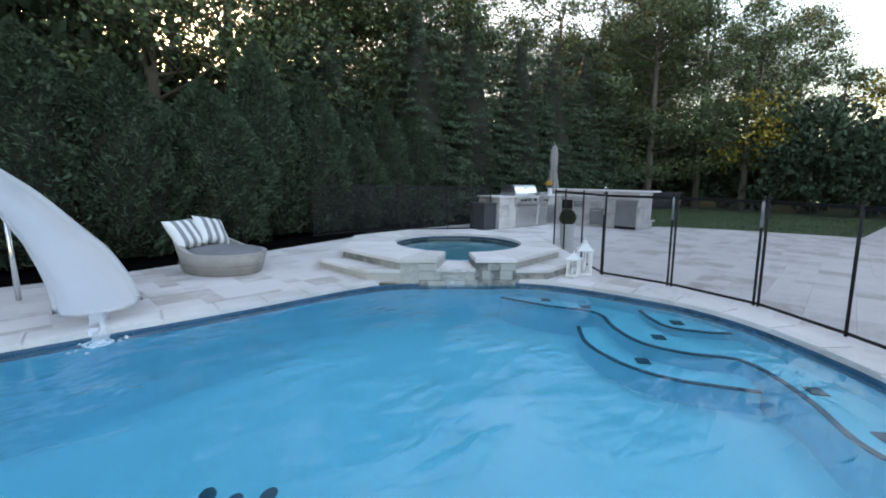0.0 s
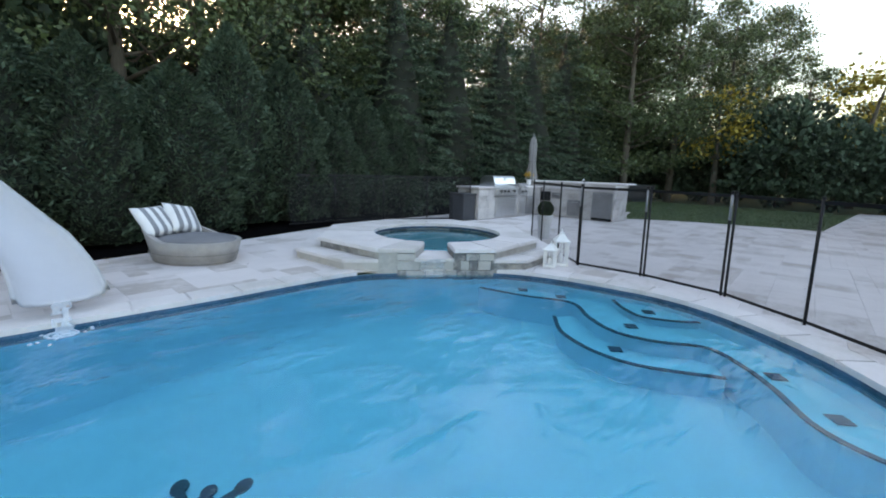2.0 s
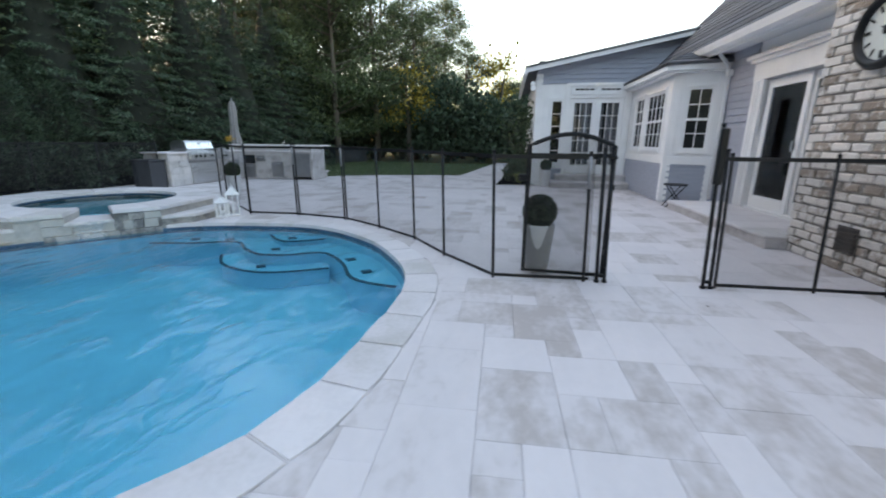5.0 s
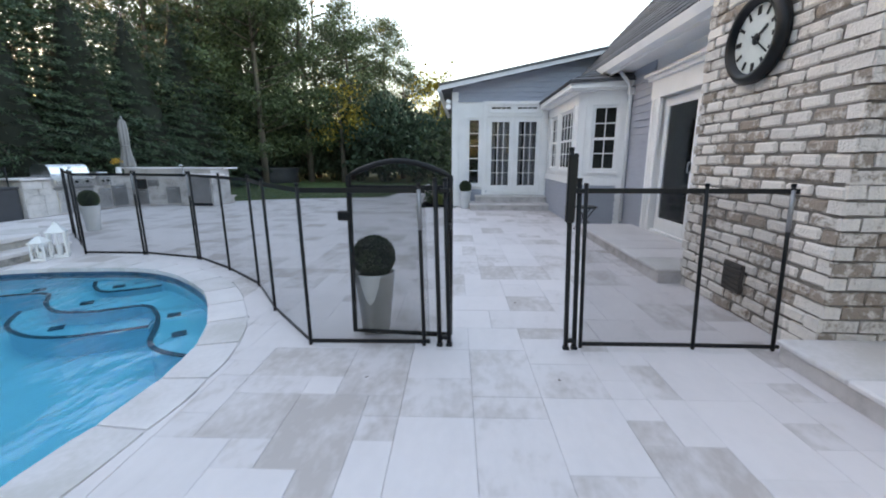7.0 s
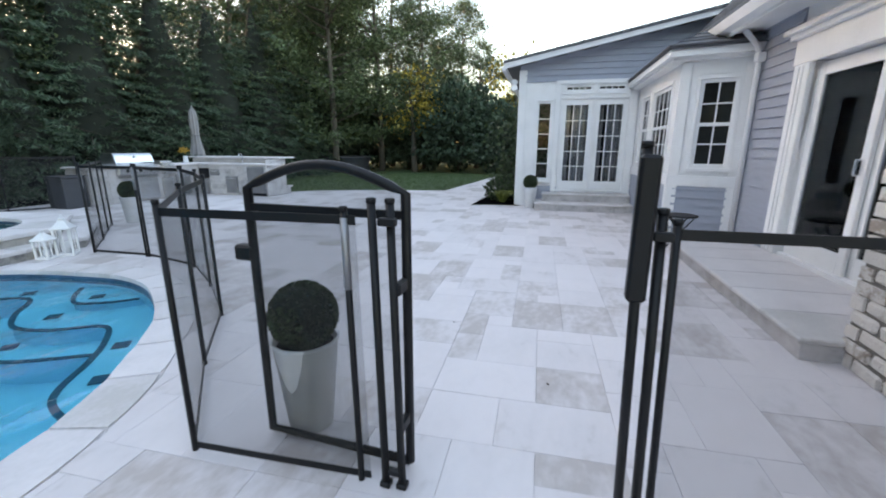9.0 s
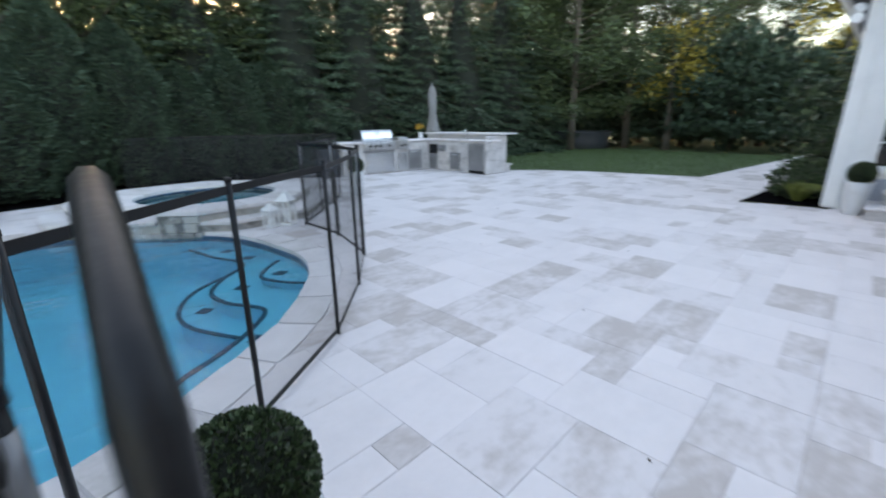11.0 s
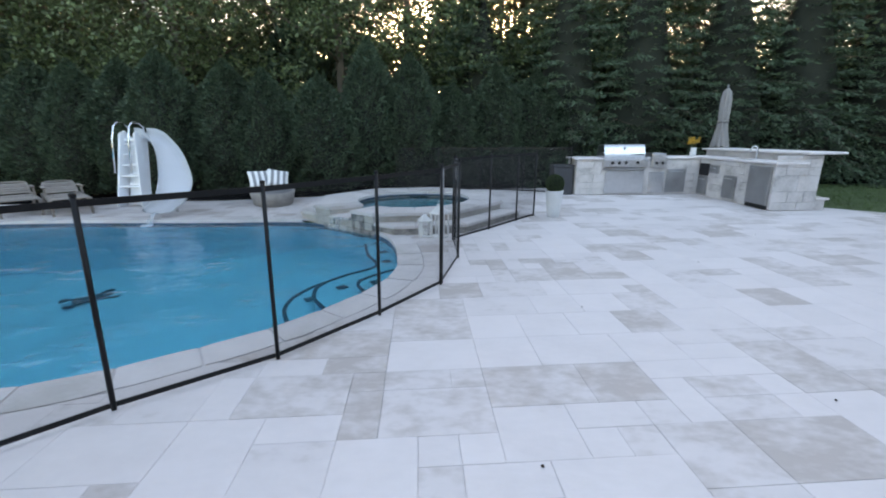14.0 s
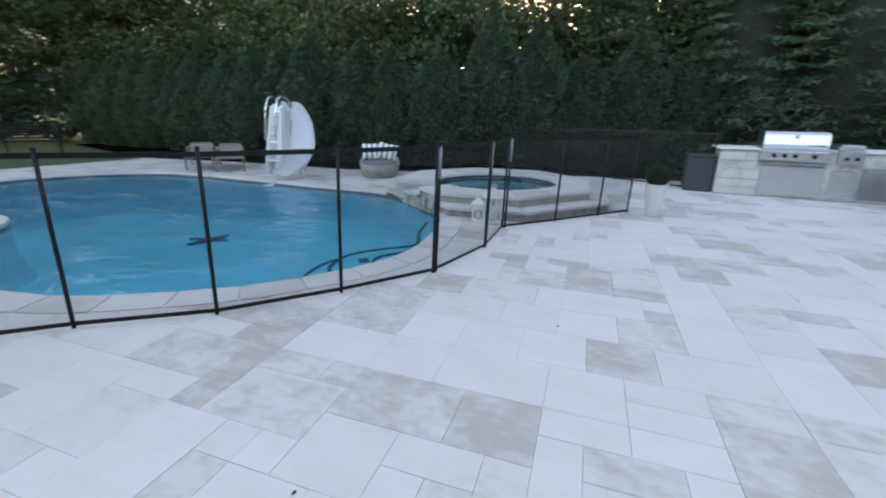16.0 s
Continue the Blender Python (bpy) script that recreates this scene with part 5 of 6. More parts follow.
def wall_cells(name, a0, a1, z0, z1, holes, thick, m, mat_=WHITE):
    """A wall with openings: along a, up z, from 0 back to thick; holes are (a0, a1, z0, z1)."""
    av = sorted({a0, a1, *[h[0] for h in holes], *[h[1] for h in holes]})
    zv = sorted({z0, z1, *[h[2] for h in holes], *[h[3] for h in holes]})
    bm = bmesh.new()
    for a, b in zip(av, av[1:]):
        for c, d in zip(zv, zv[1:]):
            if not any(h[0] < (a + b) / 2 < h[1] and h[2] < (c + d) / 2 < h[3] for h in holes):
                box(a, b, 0, thick, c, d, 0, bm)
    bmesh.ops.remove_doubles(bm, verts=bm.verts[:], dist=0.0005)
    ob = part(name, bm, mat_, house)
    ob.matrix_basis = m
    return ob


def clapboards(wall, a0, a1, z0, z1, top=None, lap=0.125):
    """Overlapping boards on the outer face of a wall; top(z) gives the run where a slope cuts it."""
    z = z0
    while z < z1 - 0.02:
        b0, b1 = top(z + lap * 0.5) if top else (a0, a1)
        h = min(lap + 0.012, z1 - z)
        if b1 - b0 > 0.1:
            bm = bmesh.new()
            vs = [bm.verts.new(p) for x in (b0, b1) for p in ((x, -0.003, z), (x, -0.036, z), (x, -0.01, z + h), (x, -0.003, z + h))]
            bmesh.ops.convex_hull(bm, input=vs)
            part("siding_board", bm, SIDING, wall)
        z += lap


def window(kind, parent, m, w, h, cols, rows, sash=False, curtain=False, stile=0.045, foot=0.06):
    """A glazed opening: casing, sash frame, glazing bars and panes, set in the wall."""
    ob = empty(kind, m, "", "")
    ob.parent = parent
    for x0, x1, z0, z1 in ((-0.05, 0.0, 0, h), (w, w + 0.05, 0, h), (-0.05, w + 0.05, h, h + 0.06), (-0.06, w + 0.06, -0.05, 0)):
        part("casing", box(x0, x1, -0.035 if z1 != 0 else -0.06, 0.02, z0, z1, 0.004), WHITE, ob)
    for x0, x1, z0, z1 in ((0, stile, 0, h), (w - stile, w, 0, h), (stile, w - stile, h - 0.05 - (stile - 0.045), h), (stile, w - stile, 0, foot)):
        part("sash", box(x0, x1, 0.0, 0.045, z0, z1, 0.003), WHITE, ob)
    if sash:
        part("meeting_rail", box(0.045, w - 0.045, -0.005, 0.045, h / 2 - 0.025, h / 2 + 0.025, 0.003), WHITE, ob)
    top = h - 0.05 - (stile - 0.045)
    iw, ih = w - 2 * stile, top - foot
    for i in range(1, cols):
        x = stile + iw * i / cols
        part("glazing_bar", box(x - 0.01, x + 0.01, 0.004, 0.03, foot, top, 0), WHITE, ob)
    for j in range(1, rows):
        z = foot + ih * j / rows
        part("glazing_bar", box(stile, w - stile, 0.006, 0.028, z - 0.01, z + 0.01, 0), WHITE, ob)
    part("pane", box(stile, w - stile, 0.016, 0.02, foot, top, 0), WINDOW_GLASS, ob)
    if curtain:
        bm = bmesh.new()
        pts = np.linspace(0.0, w, 60)
        rows_ = [[bm.verts.new((x, 0.16 + 0.02 * math.sin(x * 55), z)) for x in pts] for z in (0.0, h)]
        for i in range(59):
            if 0.3 < (i / 59) % 1 < 0.42:
                continue
            bm.faces.new((rows_[0][i], rows_[0][i + 1], rows_[1][i + 1], rows_[1][i])).smooth = True
        part("curtain", bm, CURTAIN, ob)
    return ob


WINDOW_GLASS = water_surface("window_glass", (0.75, 0.78, 0.8), 0.0, 1.0)
DARK_ROOM = material("indoor_dimness", (0.12, 0.115, 0.11), 0.9, var=0.2)

# main wall with the sliding glass door
main = wall_cells("wall_south", -6.0, 3.85, 0, 3.0, [(0.5, 2.5, 0.2, 2.3)], 0.2, pose(0, WALL_V, 0) @ Matrix.Diagonal((1, -1, 1, 1)))
main_face = new("wall_face")
main_face.parent, main_face.matrix_basis = house, pose(3.85, WALL_V, 0, 0, 0, 180)
clapboards(main_face, 0.0, 1.02, 0.02, 2.95)
sd = empty("sliding_door", pose(2.5, WALL_V, 0.2, 0, 0, 180), "", "")
sd.parent = house
for x0, x1, z0, z1, mt in ((-0.3, 0.0, -0.03, 2.1, WHITE), (2.0, 2.28, -0.03, 2.1, WHITE), (-0.34, 2.34, 2.1, 2.38, WHITE), (-0.4, 2.4, 2.38, 2.44, WHITE), (-0.46, 2.46, 2.44, 2.5, WHITE)):
    part("casing", box(x0, x1, -0.05 - (0.05 if z0 > 2.3 else 0) - (0.05 if z0 > 2.4 else 0), 0.05, z0, z1, 0.008), mt, sd)
part("fluting", box(-0.2, -0.17, -0.065, -0.05, 0, 2.08, 0.004), WHITE, sd)
part("fluting", box(-0.12, -0.09, -0.065, -0.05, 0, 2.08, 0.004), WHITE, sd)
for x0 in (0.0, 0.98):
    for a, b, c, d in ((x0, x0 + 0.1, 0, 2.08), (x0 + 0.92, x0 + 1.02, 0, 2.08), (x0 + 0.1, x0 + 0.92, 1.95, 2.08), (x0 + 0.1, x0 + 0.92, 0, 0.2)):
        part("stile", box(a, b, 0.06 + 0.05 * (x0 > 0), 0.1 + 0.05 * (x0 > 0), c, d, 0.004), WHITE, sd)
    part("pane", box(x0 + 0.1, x0 + 0.92, 0.078 + 0.05 * (x0 > 0), 0.084 + 0.05 * (x0 > 0), 0.2, 1.95, 0), WINDOW_GLASS, sd)
part("handle", box(0.94, 0.98, 0.0, 0.06, 0.95, 1.1, 0.008), CHROME, sd)
platform = part("door_step", box(-0.05, 3.2, WALL_V + 0.01, 0.24, 0, 0.12, 0.004), VENEER, house)
for i in range(6):
    part("tread_slab", box(-0.07 + i * 0.548, -0.07 + i * 0.548 + 0.544, WALL_V + 0.01, 0.27, 0.124, 0.165, 0.01), COPING, house)
# eave, gutter and main roof
part("soffit", box(-6.2, 7.4, WALL_V - 0.1, -0.35, 2.92, 2.96, 0.004), WHITE, house)
part("fascia", box(-6.2, 4.4, -0.35, -0.31, 2.86, 3.04, 0.004), WHITE, house)
bm = bmesh.new()
gp = [(-0.31, 2.9), (-0.2, 2.92), (-0.16, 3.03), (-0.18, 3.03), (-0.3, 3.0)]
gr = [[bm.verts.new((x, y, z)) for y, z in gp] for x in (-6.2, 4.6)]
for k in range(5):
    bm.faces.new((gr[0][k], gr[0][(k + 1) % 5], gr[1][(k + 1) % 5], gr[1][k]))
bm.faces.new(gr[0][::-1])
bm.faces.new(gr[1])
part("gutter", bm, WHITE, house)


def roof_sheet(name, corners, courses):
    """A roof plane laid in lapping shingle courses; corners: eave a, eave b, ridge b, ridge a."""
    a, b, c, d = (Vector(p) for p in corners)
    up = ((d - a).cross(b - a)).normalized()
    if up.z < 0:
        up = -up
    bm = bmesh.new()
    bmesh.ops.convex_hull(bm, input=[bm.verts.new(v) for v in (a - up * 0.012, b - up * 0.012, c - up * 0.012, d - up * 0.012, a - up * 0.04, b - up * 0.04, c - up * 0.04, d - up * 0.04)])
    deck_ = part(name, bm, SHINGLE, house)
    for i in range(courses):
        t0, t1 = i / courses, (i + 1.15) / courses
        p, q, r, s = a.lerp(d, t0), b.lerp(c, t0), b.lerp(c, t1), a.lerp(d, t1)
        bm = bmesh.new()
        vs = [bm.verts.new(v) for v in (p + up * 0.022, q + up * 0.022, r + up * 0.008, s + up * 0.008, p, q, r - up * 0.01, s - up * 0.01)]
        bmesh.ops.convex_hull(bm, input=vs)
        part("shingle_course", bm, SHINGLE, deck_)
    return deck_


roof_sheet("roof", [(-6.3, -0.25, 3.03), (7.6, -0.25, 3.03), (7.6, -5.5, 8.5), (-6.3, -5.5, 8.5)], 36)

# bay with two windows
bay_a, bay_b = Vector((3.85, WALL_V, 0)), Vector((4.15, 0.1, 0))
bay_len = (bay_b - bay_a).length
ang = math.degrees(math.atan2(bay_a.y - bay_b.y, bay_a.x - bay_b.x))
bay_m = pose(bay_b.x, bay_b.y, 0, 0, 0, ang)
side_wall = wall_cells("bay_side", 0, bay_len, 0, 2.62, [(0.26, 0.72, 1.1, 2.36)], -0.1, bay_m @ Matrix.Diagonal((1, -1, 1, 1)))
face = new("wall_face")
face.parent, face.matrix_basis = house, bay_m
clapboards(face, 0.06, bay_len - 0.12, 0.02, 0.82)
part("sill_band", box(0.0, bay_len, -0.04, 0.0, 0.82, 0.98, 0.006), WHITE, face)
part("corner_board", box(0.0, 0.12, -0.03, 0.0, 0.02, 2.6, 0.004), WHITE, face)
part("corner_board", box(bay_len - 0.14, bay_len, -0.03, 0.0, 0.02, 2.6, 0.004), WHITE, face)
window("window", house, bay_m @ pose(0.26, 0, 1.1), 0.46, 1.26, 2, 4, True)
front_m = pose(WING_U, 0.1, 0, 0, 0, 180)
bay_w = WING_U - bay_b.x
front_wall = wall_cells("bay_front", 0, bay_w, 0, 2.62, [(0.55, 1.25, 1.1, 2.36), (1.5, 2.7, 1.1, 2.36)], 0.1, front_m)
face2 = new("wall_face")
face2.parent, face2.matrix_basis = house, front_m
clapboards(face2, 0.1, bay_w - 0.12, 0.02, 0.82)
part("sill_band", box(0.0, bay_w, -0.04, 0.0, 0.82, 0.98, 0.006), WHITE, face2)
part("corner_board", box(bay_w - 0.13, bay_w, -0.03, 0.0, 0.02, 2.6, 0.004), WHITE, face2)
window("window", house, front_m @ pose(1.5, 0, 1.1), 1.2, 1.26, 4, 4, True)
window("window", house, front_m @ pose(0.55, 0, 1.1), 0.7, 1.26, 2, 4, True)
eave = [(3.75, WALL_V), (4.02, 0.28), (WING_U, 0.28), (WING_U, WALL_V)]
part("bay_soffit", prism(eave, 2.62, 2.66), WHITE, house)
part("bay_cornice", prism([(3.68, WALL_V), (3.95, 0.35), (WING_U, 0.35), (WING_U, WALL_V)], 2.662, 2.78, bevel=0.02), WHITE, house)
roof_sheet("bay_roof", [(3.9, 0.38, 2.79), (7.25, 0.38, 2.79), (7.25, -0.75, 3.3), (4.6, -0.75, 3.3)], 8)
roof_sheet("bay_hip", [(3.62, -0.78, 2.79), (3.9, 0.38, 2.79), (4.6, -0.74, 3.3), (4.55, -0.78, 3.3)], 8)
spout = part("downspout", tube([(3.66, WALL_V + 0.3, 2.9), (3.66, WALL_V + 0.12, 2.7), (3.66, WALL_V + 0.08, 2.5), (3.66, WALL_V + 0.07, 0.15)], 0.035, 8), WHITE, house)
part("outlet_box", box(3.58, 3.7, WALL_V + 0.03, WALL_V + 0.13, 2.5, 2.62, 0.01), WHITE, house)

# wing with French doors; its wall faces the pool
wing_m = pose(WING_U, 2.7, 0, 0, 0, -90)
holes = [(0.42, 0.76, 0.62, 2.42), (0.95, 2.4, 0.42, 2.46), (1.02, 1.62, 2.6, 2.76), (1.72, 2.32, 2.6, 2.76)]
wing = wall_cells("wing_wall", 0, 3.5, 0, 3.1, holes, 0.18, wing_m)
ROOF_Z0, SLOPE = 3.2, 0.2
bm = bmesh.new()
vs = [bm.verts.new((a, y, z)) for y in (0, 0.18) for a, z in ((0, 3.1), (7.0, 3.1), (7.0, ROOF_Z0 + 7 * SLOPE), (0, ROOF_Z0))]
bmesh.ops.convex_hull(bm, input=vs)
part("gable_wall", bm, SIDING, house).matrix_basis = wing_m
face3 = new("wall_face")
face3.parent, face3.matrix_basis = house, wing_m
clapboards(face3, 0.14, 3.6, 2.84, 4.3, lambda z: (max(0.14, (z - ROOF_Z0) / SLOPE), 6.0))
clapboards(face3, 0.3, 0.95, 0.02, 0.5)
part("corner_board", box(-0.02, 0.16, -0.03, 0.0, 0.02, 3.1, 0.004), WHITE, face3)
part("door_casing", box(0.82, 0.93, -0.04, 0.0, 0.1, 2.84, 0.005), WHITE, face3)
part("door_casing", box(2.42, 2.56, -0.04, 0.0, 0.1, 2.84, 0.005), WHITE, face3)
part("head_casing", box(0.82, 2.56, -0.05, 0.0, 2.78, 2.86, 0.005), WHITE, face3)
part("transom_rail", box(0.93, 2.42, -0.03, 0.0, 2.47, 2.58, 0.005), WHITE, face3)
window("window", house, wing_m @ pose(0.42, 0, 0.62), 0.34, 1.8, 1, 5)
window("french_door", house, wing_m @ pose(0.96, 0.02, 0.42), 0.71, 2.03, 3, 5, curtain=True, stile=0.115, foot=0.2)
window("french_door", house, wing_m @ pose(1.69, 0.02, 0.42), 0.71, 2.03, 3, 5, curtain=True, stile=0.115, foot=0.2)
window("transom_window", house, wing_m @ pose(1.02, 0, 2.6), 0.6, 0.16, 4, 1)
window("transom_window", house, wing_m @ pose(1.72, 0, 2.6), 0.6, 0.16, 4, 1)
part("rake_board", tube([(-0.3, -0.3, ROOF_Z0 - 0.02), (7.0, -0.3, ROOF_Z0 + 7.0 * SLOPE + 0.04)], 0.01, 4), WHITE, house).matrix_basis = wing_m
bm = bmesh.new()
vs = [bm.verts.new((a, y, z)) for y in (-0.34, -0.3) for a, z in ((-0.35, ROOF_Z0 - 0.1), (7.0, ROOF_Z0 + 7 * SLOPE - 0.02), (7.0, ROOF_Z0 + 7 * SLOPE + 0.15), (-0.35, ROOF_Z0 + 0.07))]
bmesh.ops.convex_hull(bm, input=vs)
part("rake_fascia", bm, WHITE, house).matrix_basis = wing_m
bm = bmesh.new()
vs = [bm.verts.new((a, y, z)) for y in (-0.3, 0.0) for a, z in ((-0.3, ROOF_Z0 - 0.04), (7.0, ROOF_Z0 + 7 * SLOPE + 0.02), (7.0, ROOF_Z0 + 7 * SLOPE + 0.05), (-0.3, ROOF_Z0))]
bmesh.ops.convex_hull(bm, input=vs)
part("rake_soffit", bm, WHITE, house).matrix_basis = wing_m
roof_sheet("wing_roof", [(WING_U - 0.36, 3.06, 3.25), (14, 3.06, 3.25), (14, -4.3, 4.7), (WING_U - 0.36, -4.3, 4.7)], 40)
part("wing_north_wall", box(WING_U + 0.18, 14, 2.5, 2.68, 0, 3.15, 0), WHITE, house)
part("eave_gutter", box(WING_U - 0.34, 14, 3.0, 3.1, 3.05, 3.16, 0.02), WHITE, house)
part("floodlight", lathe([(0.05, 0), (0.075, 0.09), (0.07, 0.1)], 14), WHITE, house).matrix_basis = pose(WING_U - 0.05, 2.85, 2.8, 60, 0, -60)
part("floodlight", lathe([(0.05, 0), (0.075, 0.09), (0.07, 0.1)], 14), WHITE, house).matrix_basis = pose(WING_U - 0.08, 2.8, 2.68, 70, 0, -100)
# steps before the French doors
part("entry_step", box(6.5, WING_U, 0.12, 2.2, 0, 0.13, 0.004), VENEER, house)
part("entry_tread", box(6.47, WING_U, 0.13, 2.22, 0.134, 0.175, 0.012), COPING, house)
part("landing", box(6.86, WING_U, 0.14, 2.05, 0.177, 0.31, 0.004), VENEER, house)
part("landing_tread", box(6.83, WING_U, 0.14, 2.07, 0.314, 0.355, 0.012), COPING, house)
# unseen closing walls keep light out; dark-coloured room surfaces stand in for indoor dimness
part("rear_wall", box(-6.2, 14, -8.2, -8.0, 0, 6.3, 0), SIDING, house)
part("west_wall", box(-6.2, -6.0, -8, WALL_V, 0, 3.0, 0), SIDING, house)
part("east_wall", box(13.8, 14, -8, 2.5, 0, 4.0, 0), SIDING, house)
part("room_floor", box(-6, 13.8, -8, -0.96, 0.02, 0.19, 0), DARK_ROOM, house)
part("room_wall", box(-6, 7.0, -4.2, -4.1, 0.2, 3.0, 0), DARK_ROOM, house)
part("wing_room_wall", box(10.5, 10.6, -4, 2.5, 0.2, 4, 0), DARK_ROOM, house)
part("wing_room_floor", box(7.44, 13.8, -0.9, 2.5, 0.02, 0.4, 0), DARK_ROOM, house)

# chimney, clock, vent
CH0, CH1, CHV, CHZ = -1.84, 0.0, -1.05, 5.4
chimney = part("chimney", box(CH0 + 0.02, CH1 - 0.02, CHV, -0.02, 0, CHZ, 0), MORTAR, house)
stoop = part("stoop_base", box(-4.5, CH0 - 0.01, WALL_V, 0.24, 0, 0.11, 0.004), VENEER, house)
for i in range(5):
    part("stoop_slab", box(-4.5 + i * 0.532, -4.5 + i * 0.532 + 0.528, WALL_V, 0.27, 0.114, 0.155, 0.01), COPING, house)
clock = empty("wall_clock", HOUSE @ pose(-0.81, 0.012, 2.29, 90, 0, 180), "large round black-rimmed outdoor wall clock", "clock")
R = 0.34
part("rim", lathe([(R, 0), (R + 0.01, 0.05), (R - 0.03, 0.09), (R - 0.07, 0.08), (R - 0.08, 0.03), (0.05, 0.02)], 48), BLACK, clock)
part("dial", lathe([(R - 0.078, 0.022), (R - 0.078, 0.03)], 48), CLOCK_FACE, clock)
for i in range(12):
    part("numeral_bar", box(-0.011 if i % 3 else -0.018, 0.011 if i % 3 else 0.018, R - 0.16, R - 0.095, 0.031, 0.036, 0), BLACK, clock).matrix_basis = pose(0, 0, 0, 0, 0, 30 * i)
part("hour_pointer", box(-0.01, 0.01, -0.03, 0.15, 0.038, 0.042, 0), BLACK, clock).matrix_basis = pose(0, 0, 0, 0, 0, -58)
part("minute_pointer", box(-0.007, 0.007, -0.05, 0.21, 0.044, 0.048, 0), BLACK, clock).matrix_basis = pose(0, 0, 0, 0, 0, -128)
part("hub", lathe([(0.045, 0.03), (0.045, 0.037), (0.02, 0.05)], 18), BLACK, clock)
vent = empty("air_vent", HOUSE @ pose(-0.925, 0.012, 0.33, 0, 0, 180), "rusty dark metal vent set in the brick", "vent")
part("frame", box(-0.135, 0.135, -0.012, 0.0, -0.13, 0.13, 0.003), RUST, vent)
for i in range(6):
    part("louvre", box(-0.118, 0.118, -0.024, -0.012, -0.125 + i * 0.043, -0.095 + i * 0.043, 0.002), RUST, vent)
side_table = empty("folding_table", pose(8.72, -4.72, 0), "small black folding bistro table beside the bay", "table")
part("tabletop", lathe([(0.22, 0.44), (0.22, 0.46), (0.2, 0.465)], 28), BLACK, side_table)
for s in (-0.14, 0.14):
    part("leg", tube([(s, -0.17, 0), (s, 0.15, 0.44)], 0.01, 6), BLACK, side_table)
    part("leg", tube([(s * 0.9, 0.17, 0), (s * 0.9, -0.15, 0.44)], 0.01, 6), BLACK, side_table)
part("crossbar", tube([(-0.14, -0.1, 0.1), (0.14, -0.1, 0.1)], 0.008, 6), BLACK, side_table)

# bricks of the chimney
rb = random.Random(17)
brick_meshes = []
for w, h in ((0.245, 0.084), (0.237, 0.08), (0.25, 0.086), (0.24, 0.078), (0.23, 0.083), (0.248, 0.081)):
    bm = box(-w / 2, w / 2, -0.035, 0.0, 0, h, 0.015)
    for v in bm.verts:
        v.co += Vector((rb.uniform(-0.009, 0.009), rb.uniform(-0.003, 0.003), rb.uniform(-0.005, 0.005)))
    brick_meshes.append(part("brick", bm, BRICK, chimney))
loose = bmesh.new()
count = 0
z, course = 0.004, 0
while z < CHZ - 0.08:
    for face_id, (length, base) in enumerate(((CH1 - CH0, pose(CH1, -0.022, 0, 0, 0, 180)), (-CHV, pose(CH0 + 0.022, 0, 0, 0, 0, -90)))):
        x = (0.0 if (course + face_id) % 2 else -0.135) + rb.uniform(-0.012, 0.0)
        while x < length - 0.03:
            a, b = max(x, 0.0), min(x + 0.264, length)
            w = b - a
            if w > 0.05:
                m = base @ pose((a + b) / 2, 0.02 - rb.uniform(0.0, 0.014), z + rb.uniform(-0.004, 0.004), rb.uniform(-3, 3), rb.uniform(-1.6, 1.6), rb.uniform(-1.6, 1.6))
                if face_id == 0 and abs(w - 0.264) < 0.002 and z < 2.9 and count < 297:
                    share("brick", rb.choice(brick_meshes), m, chimney)
                    count += 1
                else:
                    box(-w / 2 + 0.008, w / 2 - 0.008, -0.033, 0, 0, rb.uniform(0.077, 0.086), 0, loose, m)
            x += 0.264
    z += 0.099
    course += 1
tagged(part("bricks", loose, BRICK, chimney), kind="stuff")
for i, src in enumerate(brick_meshes):
    src.matrix_basis = pose(-0.1 - 0.25 * i, -0.5, 5.402)

# ---- coping stones round the pool ----
N = len(POOL)
step = 4
for i in range(0, N, step):
    plan, z0, z1 = pool_piece(POOL, i, i + step, -0.006, 0.3, -0.045, 0.004, 0.012)
    mid = POOL[(i + step // 2) % N]
    if 2.85 < mid[0] < 4.66 and mid[1] > 3.15:
        continue
    part("coping_stone", prism(plan, z0, z1, bevel=0.01), COPING, deck)
for i in range(0, N, 2):
    plan, z0, z1 = pool_piece(POOL, i, i + 2, -0.008, 0.0, -0.125, -0.046, 0.004)
    part("waterline_tile", prism(plan, z0, z1), POOL_TILE, pool)

# ---- travertine tiles of the deck ----
U = 0.2
rt = random.Random(5)
SIZES = [(3, 2), (2, 2), (3, 2), (2, 3), (1, 1), (2, 1), (2, 2), (1, 2), (2, 2)]
gx0, gy0, gw, gh = -8.5, -11.5, 180, 118
TURN5 = radians(5)
CT, ST = math.cos(TURN5), math.sin(TURN5)
used = np.zeros((gw, gh), bool)
DP = np.array(DECK)
deck_pts, deck_nrm = [], []
for a, b in zip(DP, np.roll(DP, -1, 0)):
    t = (b - a) / np.linalg.norm(b - a)
    for s in np.arange(0, np.linalg.norm(b - a), 0.15):
        deck_pts.append(a + t * s)
        deck_nrm.append((-t[1], t[0]))
deck_pts, deck_nrm = np.array(deck_pts), np.array(deck_nrm)
if inside(deck_pts[40] + 0.05 * deck_nrm[40], DP) is False:
    deck_nrm = -deck_nrm
tp = np.roll(POOL, -1, 0) - np.roll(POOL, 1, 0)
tp /= np.linalg.norm(tp, axis=1)[:, None]
pool_nrm = np.stack([tp[:, 1], -tp[:, 0]], 1) * SIGN
tile_src, many = {}, ([], [])
single = 0


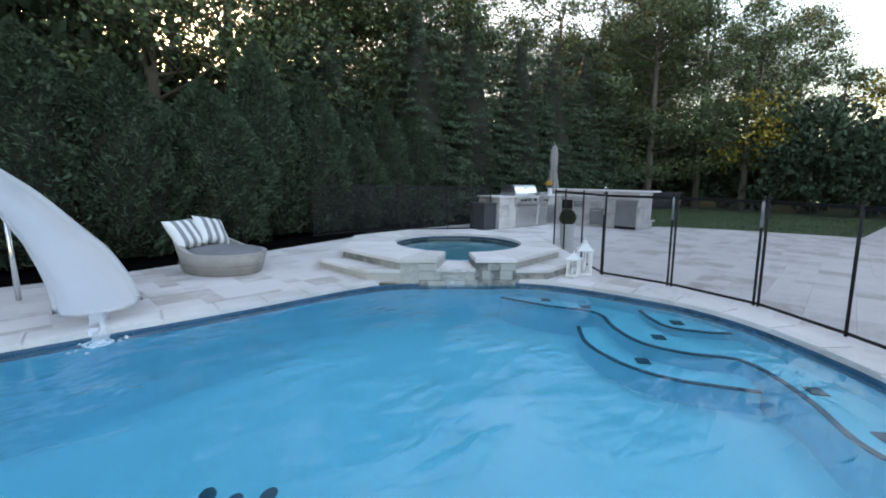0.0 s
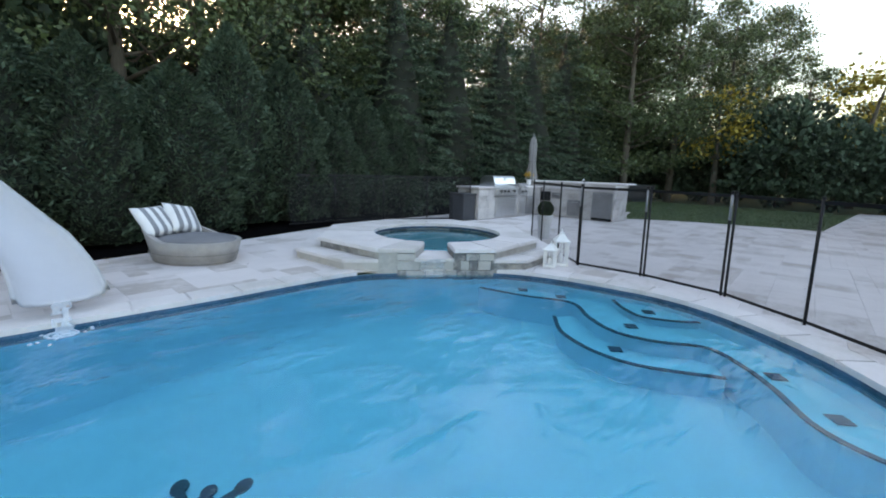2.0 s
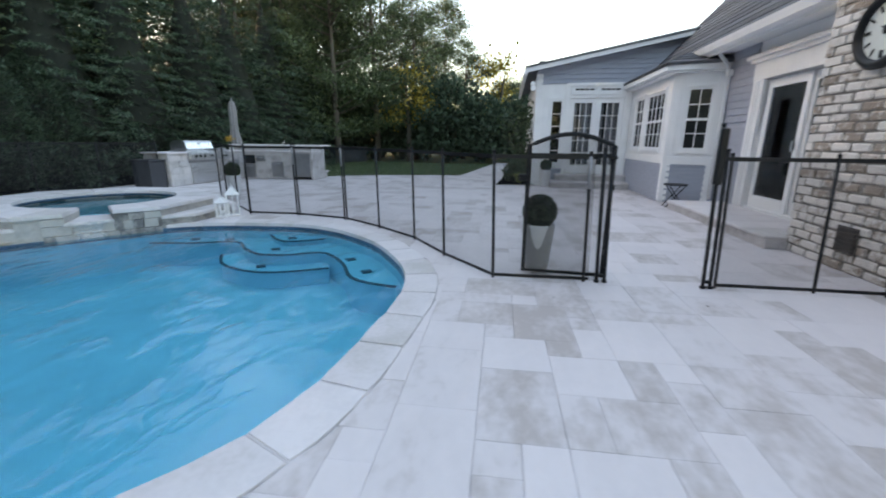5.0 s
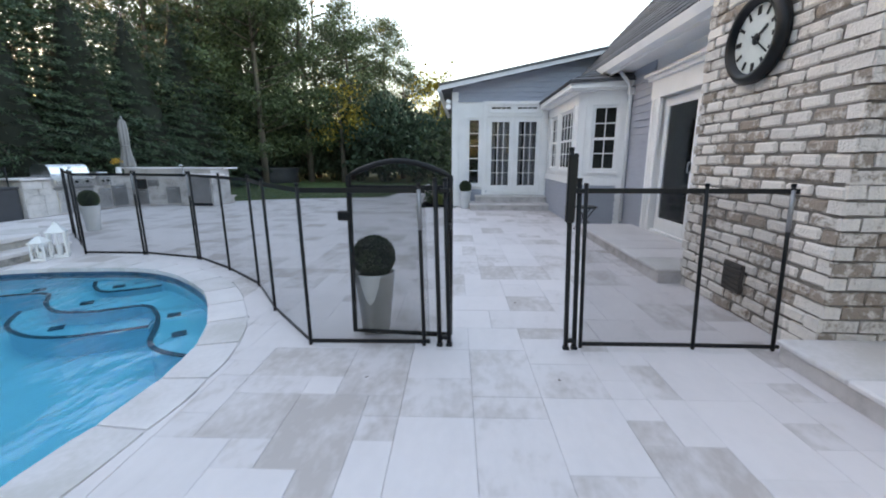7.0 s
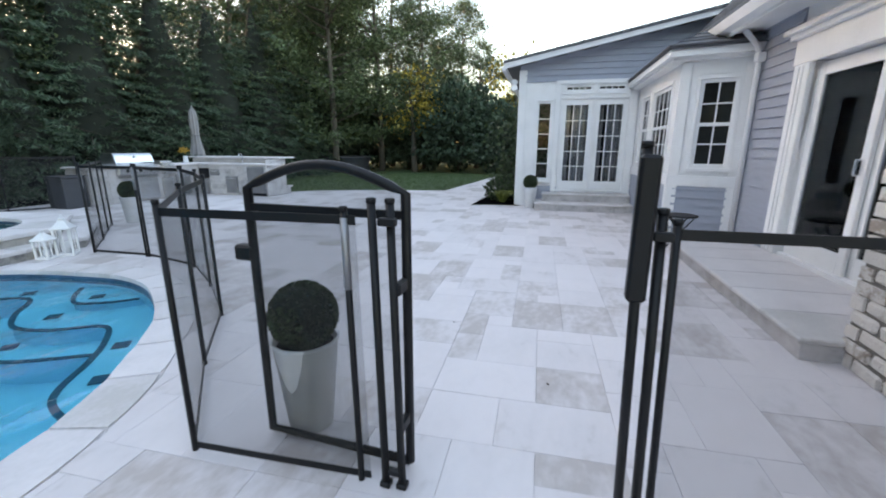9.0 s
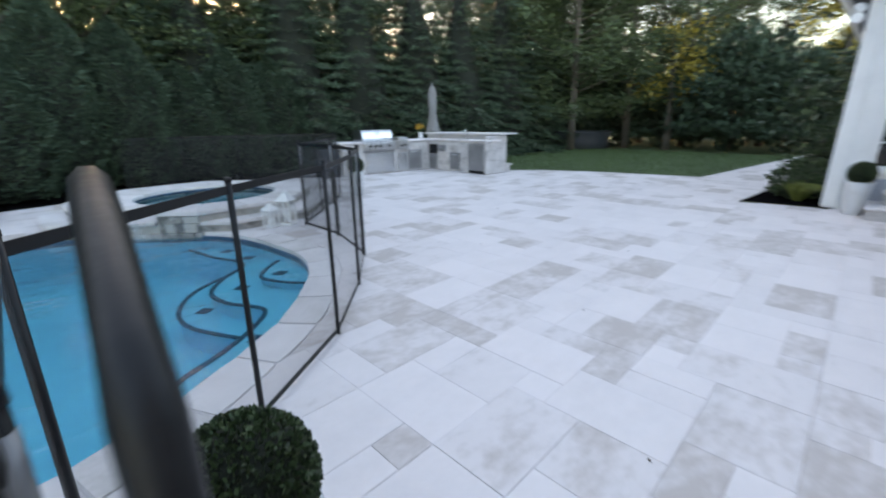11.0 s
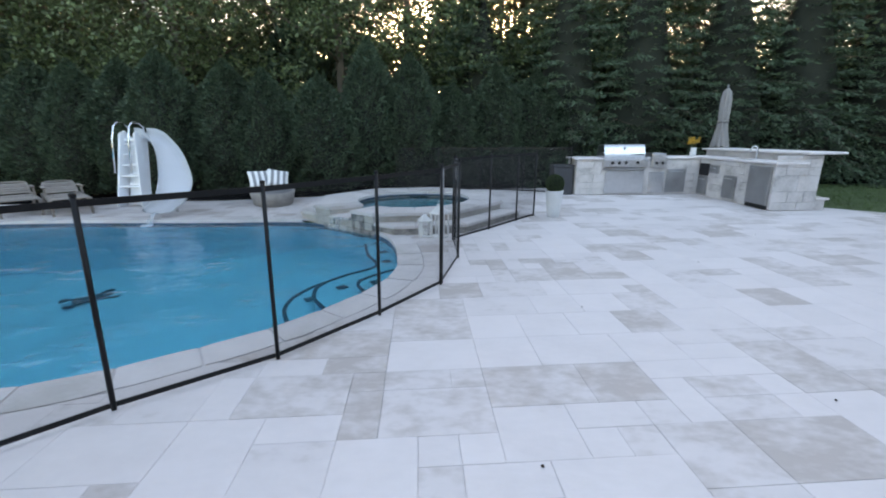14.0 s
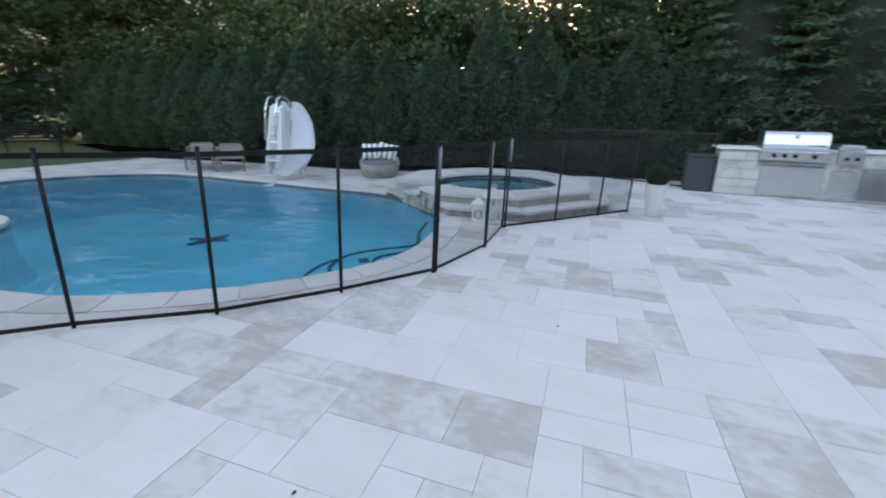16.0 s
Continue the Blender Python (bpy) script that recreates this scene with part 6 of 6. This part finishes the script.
def tile_geometry(poly, z):
    """A slab with a worn edge over a plan outline: points and faces."""
    c = np.mean(poly, 0)
    k = len(poly)
    inner = [tuple(np.array(p) + (c - p) / max(1e-6, np.linalg.norm(c - p)) * 0.0025) for p in poly]
    v = [(x, y, z - 0.012) for x, y in poly] + [(x, y, z - 0.0012) for x, y in poly] + [(x, y, z) for x, y in inner]
    f = [tuple(range(2 * k, 3 * k))]
    for r in (0, 1):
        f += [(r * k + i, r * k + (i + 1) % k, (r + 1) * k + (i + 1) % k, (r + 1) * k + i) for i in range(k)]
    return v, f


for i in range(gw):
    for j in range(gh):
        if used[i, j]:
            continue
        opts = SIZES[:]
        rt.shuffle(opts)
        for w, h in opts + [(1, 1)]:
            if i + w <= gw and j + h <= gh and not used[i:i + w, j:j + h].any():
                break
        used[i:i + w, j:j + h] = True
        a0, b0 = gx0 + i * U, gy0 + j * U
        corners = [(0.0009, 0.0009), (w * U - 0.0009, 0.0009), (w * U - 0.0009, h * U - 0.0009), (0.0009, h * U - 0.0009)]
        x0, y0 = a0 * CT - b0 * ST, a0 * ST + b0 * CT
        poly = [(x0 + p * CT - q * ST, y0 + p * ST + q * CT) for p, q in corners]
        c = np.array((x0 + w * U / 2 * CT - h * U / 2 * ST, y0 + w * U / 2 * ST + h * U / 2 * CT))
        reach = 0.5 * U * math.hypot(w, h) + 0.02
        whole = True
        dd = np.linalg.norm(deck_pts - c, axis=1)
        k = int(dd.argmin())
        ins = inside(c, DP)
        if dd[k] < reach:
            poly, whole = clip(poly, deck_pts[k], deck_nrm[k], 0.0), False
        elif not ins:
            continue
        dp = np.linalg.norm(POOL - c, axis=1)
        k = int(dp.argmin())
        if dp[k] < reach + 0.31:
            poly2 = clip(poly, POOL[k], pool_nrm[k], 0.303)
            if len(poly2) != len(poly) or any(np.hypot(*np.subtract(p, q)) > 1e-4 for p, q in zip(poly, poly2)):
                whole = False
            poly = poly2
        elif inside(c, POOL):
            continue
        if len(poly) < 3:
            continue
        z = rt.uniform(-0.0012, 0.0008)
        if whole and single < 300 and 1.5 < c[0] < 9.0 and -4.6 < c[1] < 1.5:
            if (w, h) not in tile_src:
                v, f = tile_geometry(corners, 0.0)
                tile_src[w, h] = raw("tile", v, f, TRAVERTINE, deck)
                tile_src[w, h].matrix_basis = pose(x0, y0, z, 0, 0, 5)
            else:
                share("tile", tile_src[w, h], pose(x0, y0, z, 0, 0, 5), deck)
            single += 1
        else:
            v, f = tile_geometry(poly, z)
            o = len(many[0])
            many[0].extend(v)
            many[1].extend(tuple(q + o for q in g) for g in f)
tagged(raw("tiles", many[0], many[1], TRAVERTINE, deck), kind="stuff")
